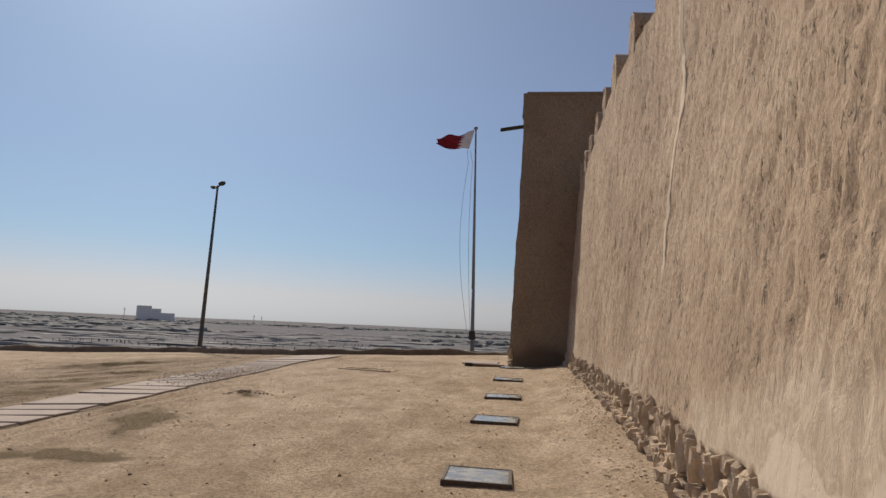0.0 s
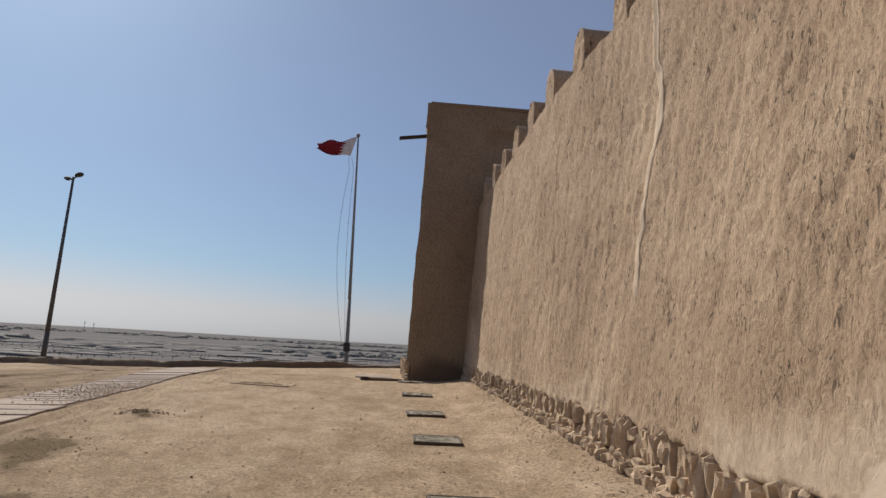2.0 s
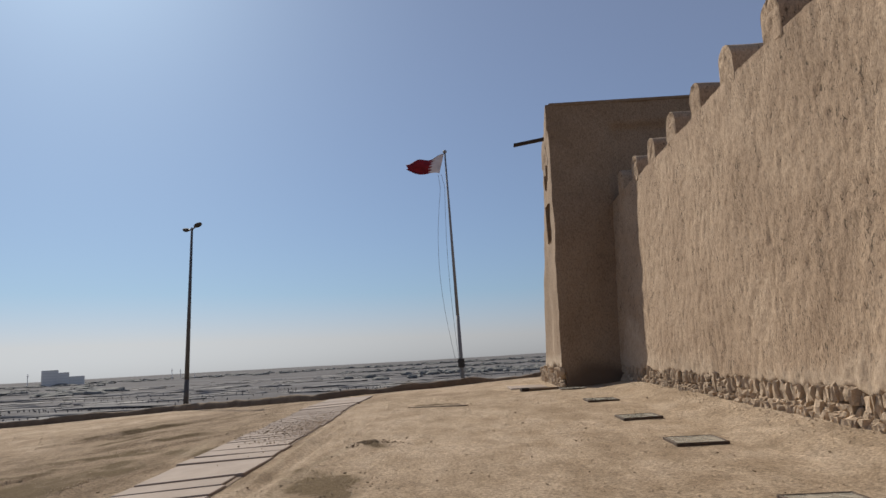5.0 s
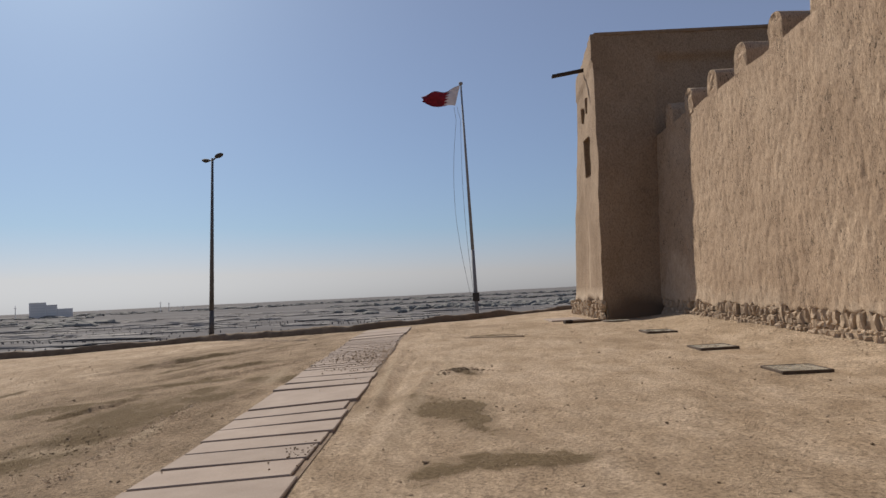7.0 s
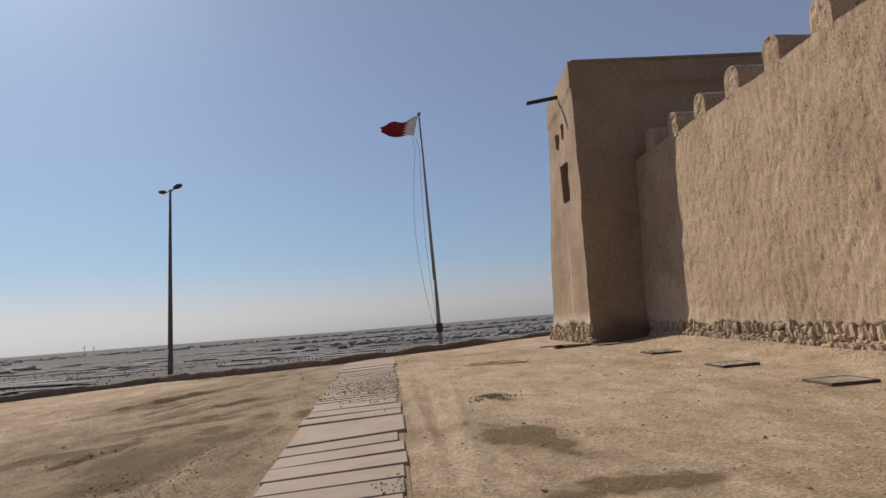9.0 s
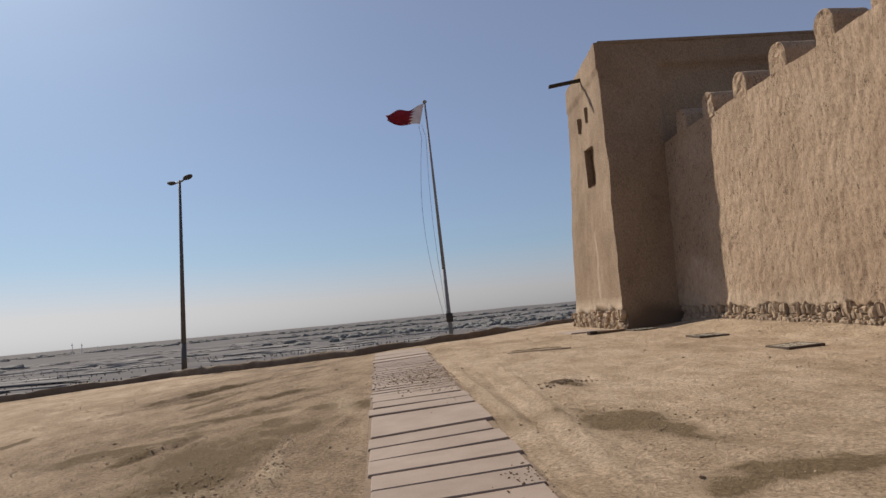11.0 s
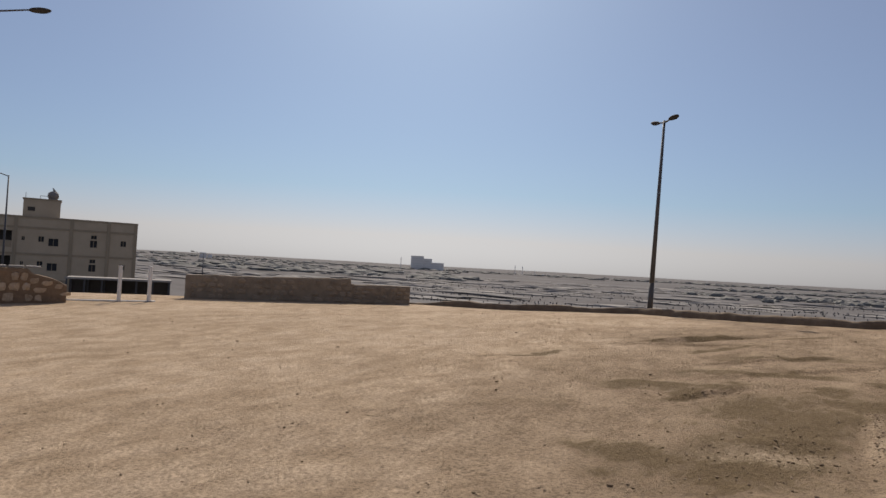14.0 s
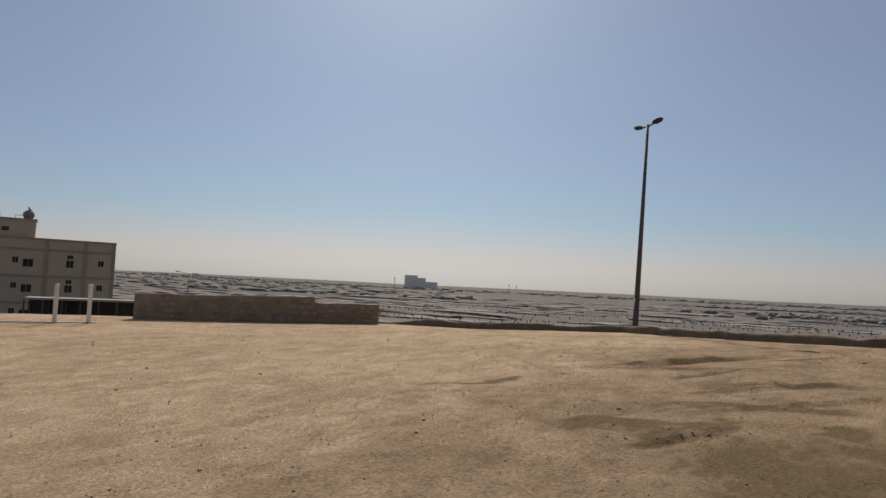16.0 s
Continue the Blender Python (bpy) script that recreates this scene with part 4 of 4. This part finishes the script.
    wallbox("roof_room", 9.1, 13.2, -5.5, -0.6, roof - 0.49, roof + 2.25, M_RENDER, label="small roof room")
    wallbox("room_coping", 9.0, 13.3, -5.6, -0.5, roof + 2.252, roof + 2.42, M_RENDER_TRIM)
    wallbox("room_window", 11.9, 12.7, -0.598, -0.56, roof + 0.8, roof + 1.3, M_DARK_ROOM)
    bm = bmesh.new()
    ball(bm, Matrix.Translation((10.0, -2.2 * s, roof + 3.0)) @ Matrix.Diagonal((0.68, 0.68, 0.62, 1)), 2)
    tube(bm, (10.0, -2.2 * s, roof + 2.4), (10.0, -2.2 * s, roof + 2.7), 0.5)
    tube(bm, (9.7, -2.2 * s, roof + 3.2), (10.1, -2.2 * s, roof + 4.0), 0.28, 0.05, 8)
    part("water_tank", bm, M_BANK_HAZED, thing, "round grey roof tank", flat=False)
    part("aerial", tubed(((13.0, -1 * s, roof + 2.4), (13.0, -1 * s, roof + 3.1), 0.03), sides=6), M_POST, thing)
    part("roof_rail", tubed(((10.4, -1 * s, roof + 2.8), (11.4, -1 * s, roof + 2.8), 0.03), ((11.4, -1 * s, roof + 2.4), (11.4, -1 * s, roof + 2.8), 0.03), sides=6), M_POST, thing)
    return thing


build_flats()


# ---- the plain below ----
def build_graves():
    rnd = random.Random(4)
    rows = []
    for k in range(64):
        cx, cy = rnd.uniform(-175, -5), rnd.uniform(150, 330)
        n = rnd.randint(5, 16)
        gap = rnd.uniform(2.2, 4.2)
        turn = rnd.uniform(-0.12, 0.12) - 0.12
        for i in range(n):
            if rnd.random() < 0.78:
                x, y = cx + i * gap + rnd.uniform(-0.4, 0.4), cy + i * gap * turn + rnd.uniform(-0.5, 0.5)
                rows.append(((x, y, ground_at(x, y) + 0.4), (rnd.uniform(0.1, 0.24), 0.1, rnd.uniform(0.2, 0.4)), (0, 0, rnd.uniform(-0.3, 0.3))))
    ob = join_stones("headstones", STONES, None, rows, M_HEADSTONE, "rows of small dark headstones on the grey plain")
    tagged(ob, category="headstones")


build_graves()


def build_far_low(name, spots, mat, label, category):
    """Low heaps, walls or thickets a long way off, joined in one mesh."""
    vs, fs = [], []
    for x, y, sx, sy, sz, seed in spots:
        bm = bmesh.new()
        ball(bm, Matrix.Identity(4), 2)
        rnd = random.Random(seed)
        for v in bm.verts:
            v.co *= rnd.uniform(0.72, 1.2)
        n, z = len(vs), ground_at(x, y)
        bm.verts.index_update()
        vs += [(x + v.co.x * sx, y + v.co.y * sy, z + max(-0.3, v.co.z + 0.25) * sz) for v in bm.verts]
        fs += [tuple(n + v.index for v in f.verts) for f in bm.faces]
        bm.free()
    me = bpy.data.meshes.new(name)
    me.from_pydata(vs, [], fs)
    return tagged(mesh_object(name, me, mat), label, category, kind="stuff")


rnd = random.Random(11)
trees = [(rnd.gauss(65, 55), rnd.gauss(470, 40), rnd.uniform(2, 5), rnd.uniform(2, 5), rnd.uniform(1.0, 2.2), k) for k in range(230)]
trees += [(x, 900 + 0.15 * x + rnd.gauss(0, 40), rnd.uniform(4, 9), rnd.uniform(3, 8), rnd.uniform(1.2, 2.8), k) for k, x in enumerate(np.linspace(-150, 700, 260))]
trees += [(x, 1500 + 0.2 * x + rnd.gauss(0, 60), rnd.uniform(6, 16), rnd.uniform(4, 10), rnd.uniform(1.5, 3.5), k) for k, x in enumerate(np.linspace(-1600, 900, 420))]
for k in range(330):
    a, r = radians(rnd.uniform(27, 64)), rnd.choice((520, 700, 880, 1150, 1400)) + rnd.gauss(0, 25)
    trees.append((-r * math.sin(a), r * math.cos(a), rnd.uniform(4, 14), rnd.uniform(3, 8), rnd.uniform(1.0, 2.6), k))
build_far_low("far_trees", trees, M_TREE_HAZED, "dark green belts of distant trees on the plain", "trees")
heaps = [(rnd.uniform(-260, 130), rnd.uniform(140, 620), rnd.uniform(2, 16), rnd.uniform(1, 3), rnd.uniform(0.25, 0.8), k) for k in range(200)]
for k in range(170):
    a, r = radians(rnd.uniform(27, 62)), rnd.uniform(150, 800)
    heaps.append((-r * math.sin(a), r * math.cos(a), rnd.uniform(3, 22), rnd.uniform(1, 4), rnd.uniform(0.3, 0.9), k))
build_far_low("earth_banks", heaps, M_BANK_HAZED, "low brown earth banks across the plain", "earth banks")
mounds = [(rnd.uniform(-300, 150), rnd.uniform(180, 700), rnd.uniform(3, 18), rnd.uniform(1, 3), rnd.uniform(0.15, 0.5), k) for k in range(150)]
build_far_low("pale_mounds", mounds, M_PALE_FAR, "pale gravel mounds and low walls across the plain", "mounds")


def build_far_block(x, y, blocks, label):
    z = ground_at(x, y) - 1
    thing = empty("far_building", label, "building", (x, y, z))
    thing.rotation_euler = (0, 0, math.atan2(-x, y))
    for k, (x0, x1, h) in enumerate(blocks):
        b = part("block", boxed((x0, -12, 0), (x1, 12, h), bevel=0.4), M_FAR_HAZED, thing)
        for f in range(int(h // 5)):
            part("window_band", boxed((x0 + 2, -12.3, 3 + f * 5), (x1 - 2, -12.05, 5 + f * 5)), M_BAND_HAZED, b)
    return thing


build_far_block(-764, 1299, ((-26, 2, 30), (2.1, 20, 25), (20.1, 46, 17)), "large stepped grey concrete building far off in haze")
build_far_block(-1165, 1050, ((-10, 4, 12), (6, 16, 9)), "small grey blocks on the far rise")
for x, y, h in ((-808, 1279, 26), (-582, 1389, 22), (-566, 1392, 20), (-540, 1400, 12)):
    z = ground_at(x, y)
    mast = empty("mast", "thin grey mast far off on the horizon", "mast", (x, y, z - 1), "masts on the horizon")
    part("shaft", tubed(((0, 0, 0), (0, 0, h), 0.9, 0.5), sides=8), M_FAR_HAZED, mast)
    part("head", boxed((-1.4, -1.4, h * 0.8), (1.4, 1.4, h * 0.85)), M_FAR_HAZED, mast)


# ---- small things on the ground ----
def build_planks():
    thing = empty("plank", "weathered wooden plank lying on sand by the tower", "plank", (-2.5, 20.25, ground_at(-2.5, 20.25)))
    part("board", boxed((-0.42, -0.12, 0.0), (0.55, 0.12, 0.07), bevel=0.008), M_WOOD, thing)
    block = empty("wooden_block", "short dark wooden block lying on sand", "block", (-3.0, 20.1, ground_at(-3.0, 20.1)))
    part("body", boxed((-0.11, -0.1, -0.01), (0.11, 0.1, 0.1), bevel=0.012), M_WOOD_DARK, block)
    thing.rotation_euler, block.rotation_euler = (0, 0, 0.08), (0, 0, 0.2)
    z = ground_at(-2.7, 22.0)
    slab = empty("concrete_plate", "pinkish concrete plate lying flat beside the tower", "plate", (-2.75, 22.0, z))
    part("plate", boxed((-0.55, -0.9, -0.05), (0.55, 0.9, 0.035), bevel=0.015), M_SLAB, slab)
    hatch = empty("buried_hatch", "sand-covered low concrete hatch frame in the ground", "hatch", (-5.3, 17.05, ground_at(-5.3, 17.05)))
    for a, b in (((-0.7, -0.3), (0.7, -0.2)), ((-0.7, 0.2), (0.7, 0.3)), ((-0.7, -0.198), (-0.6, 0.198)), ((0.6, -0.198), (0.7, 0.198))):
        part("frame_bar", boxed((*a, -0.08), (*b, 0.012), bevel=0.004), M_STONE, hatch)
    hatch.rotation_euler = (0, 0, -0.2)


build_planks()


def build_pebbles():
    rnd = random.Random(8)
    rows = []
    for k in range(9000):
        y = 1.5 + 20 * rnd.random() ** 1.3
        x = rnd.uniform(-19, -0.2)
        if -9.25 < x < -7.7 and rnd.random() < 0.8:
            continue
        s = 0.004 + 0.012 * rnd.random() ** 5 + (0.01 if rnd.random() < 0.008 else 0)
        rows.append(((x, y, ground_at(x, y) + float(ruts(np.array(x), np.array(y))) + s * 0.3), (s * rnd.uniform(0.8, 1.5), s, s * rnd.uniform(0.5, 0.8)), (rnd.uniform(-0.5, 0.5), rnd.uniform(-0.5, 0.5), rnd.uniform(0, 6))))
    for k in range(1500):
        y, x = rnd.uniform(2.5, 20), -0.02 - abs(rnd.gauss(0, 0.3))
        s = 0.004 + 0.014 * rnd.random() ** 4
        rows.append(((x, y, ground_at(x, y) + s * 0.3), (s * rnd.uniform(0.8, 1.6), s, s * 0.7), (0, 0, rnd.uniform(0, 6))))
    for k in range(1400):
        y, x = rnd.gauss(14.6, 1.3), -7.6 - abs(rnd.gauss(0, 0.5))
        s = 0.004 + 0.009 * rnd.random() ** 2
        rows.append(((x, y, ground_at(x, y) + 0.05), (s * 1.2, s, s * 0.7), (0, 0, rnd.uniform(0, 6))))
    for k in range(420):
        y, x = rnd.uniform(7.0, 10.8), -10.15 + rnd.gauss(0, 0.07)
        s = 0.004 + 0.011 * rnd.random() ** 2
        rows.append(((x, y, ground_at(x, y) + 0.04), (s * 1.2, s, s * 0.7), (0, 0, rnd.uniform(0, 6))))
    clods = []
    for k in range(700):
        y, x = 2 + 26 * rnd.random(), rnd.uniform(-30, -0.6)
        s = 0.007 + 0.014 * rnd.random() ** 3
        clods.append(((x, y, ground_at(x, y) + s * 0.4), (s * rnd.uniform(0.9, 1.8), s, s * 0.8), (0, 0, rnd.uniform(0, 6))))
    for cx, cy, sx, sy, n, big in ((-11.0, 8.7, 0.5, 0.45, 200, 0.011), (-10.15, 9.2, 0.1, 1.1, 90, 0.009), (-6.27, 11.75, 0.19, 0.15, 240, 0.016), (-6.3, 8.7, 0.6, 0.45, 90, 0.009), (-12.0, 11.5, 0.35, 0.3, 50, 0.012), (-8.4, 14.6, 0.45, 0.9, 420, 0.011), (-7.85, 7.2, 0.12, 0.25, 60, 0.009), (-11.0, 6.6, 0.8, 0.5, 120, 0.01)):
        for k in range(n):
            x, y = rnd.gauss(cx, sx), rnd.gauss(cy, sy)
            s = 0.005 + big * rnd.random() ** 2
            lift = 0.035 if -9.1 < x < -7.75 else float(ruts(np.array(x), np.array(y)))
            clods.append(((x, y, ground_at(x, y) + lift + s * 0.3), (s * rnd.uniform(0.9, 1.8), s, s * 0.8), (0, 0, rnd.uniform(0, 6))))
    tagged(join_stones("clods", PEBBLES, None, clods, M_CLOD, "small dark clods and scraps lying on the sand"), category="clods")
    ob = join_stones("pebbles", PEBBLES, None, rows, M_STONE, "small loose tan stones scattered over the sand")
    tagged(ob, category="pebbles")


def pebble_mesh(seed):
    rnd = random.Random(seed)
    bm = bmesh.new()
    bmesh.ops.create_icosphere(bm, subdivisions=1, radius=1)
    for v in bm.verts:
        v.co *= rnd.uniform(0.75, 1.15)
    me = bpy.data.meshes.new("pebble")
    bm.to_mesh(me)
    bm.free()
    return me


PEBBLES = [pebble_mesh(s) for s in range(5)]
build_pebbles()


# ---- rubble footing of the fort wall and tower, last ----
def upright_stone(seed):
    """A rough-split stone with blunt corners."""
    rnd = random.Random(seed)
    bm = bmesh.new()
    bmesh.ops.create_cube(bm, size=2)
    bmesh.ops.subdivide_edges(bm, edges=bm.edges[:], cuts=1, use_grid_fill=True)
    for v in bm.verts:
        d = v.co.normalized()
        v.co = v.co * 0.52 + d * 0.5
        v.co = Vector((c * rnd.uniform(0.66, 1.2) for c in v.co))
    me = bpy.data.meshes.new("stone")
    bm.to_mesh(me)
    bm.free()
    me.materials.append(M_STONE)
    return me


UPRIGHTS = [upright_stone(200 + s) for s in range(10)]


def build_footing():
    rnd = random.Random(21)
    rows = []
    for course in range(3):
        y = -3.0 + 0.07 * course
        while y < 20.45:
            loose = float(smooth(9.5, 5.5, y))
            foot = ground_at(-0.05, y)
            top = float(stone_top(y)) + 0.01 + 0.05 * float(soft_noise(y * 2.2, 0, 0, 12)) + 0.05 * float(soft_noise(y * 9, 0, 0, 13))
            tall = top - foot
            split = foot + tall * (0.45 + 0.16 * float(soft_noise(y * 4, 0, 0, 15)))
            low = foot + tall * (0.16 + 0.08 * float(soft_noise(y * 5, 0, 0, 16)))
            z0, z1 = ((split, top), (low, split), (foot - 0.06, low + 0.03))[course]
            w = rnd.choice((0.06, 0.08, 0.1, 0.12, 0.15)) * rnd.uniform(0.85, 1.15)
            tip = 0.08 + 0.34 * loose
            stack = 2 if (w > 0.11 and course < 2 and rnd.random() < 0.2 + 0.3 * loose) else 1
            for k in range(stack):
                h = (z1 - z0) / stack
                out = (0.075, 0.05, -0.01)[course] + rnd.uniform(-0.035, 0.03) - 0.03 * loose * rnd.random()
                x = float(wall_face(y + w / 2, z0)) + out
                rows.append((abs(y - 8), (x, y + w / 2 + rnd.uniform(-0.02, 0.02), z0 + h * (k + 0.5) + rnd.uniform(-0.02, 0.02)), (rnd.uniform(0.07, 0.12), w * rnd.uniform(0.45, 0.6), h * rnd.uniform(0.46, 0.62)),
                             (rnd.uniform(-tip, tip), rnd.uniform(-0.14, 0.14), rnd.uniform(-0.2, 0.2) * (1 + loose))))
            y += w + rnd.uniform(-0.006, 0.014)
    rows.sort()
    rows = [r[1:] for r in rows]
    for place, size, turn in rows[:300]:
        put_stone(UPRIGHTS, fort, place, size, turn)
    join_stones("rubble", UPRIGHTS, fort, rows[300:], M_STONE, "tan upright rubble stones at the wall foot")
    rows = []
    for k in range(120):
        yy, z = rnd.uniform(T_Y + 0.1, T_BACK - 0.2), rnd.uniform(0.3, 0.82)
        rows.append(((T_X + 0.06 + rnd.uniform(-0.03, 0.03), yy, z), (0.09, rnd.uniform(0.05, 0.1), rnd.uniform(0.06, 0.13)), (rnd.uniform(-0.3, 0.3), 0, rnd.uniform(-0.3, 0.3))))
    join_stones("rubble", UPRIGHTS, tower, rows, M_STONE, "exposed rubble stones at the tower foot")


build_footing()
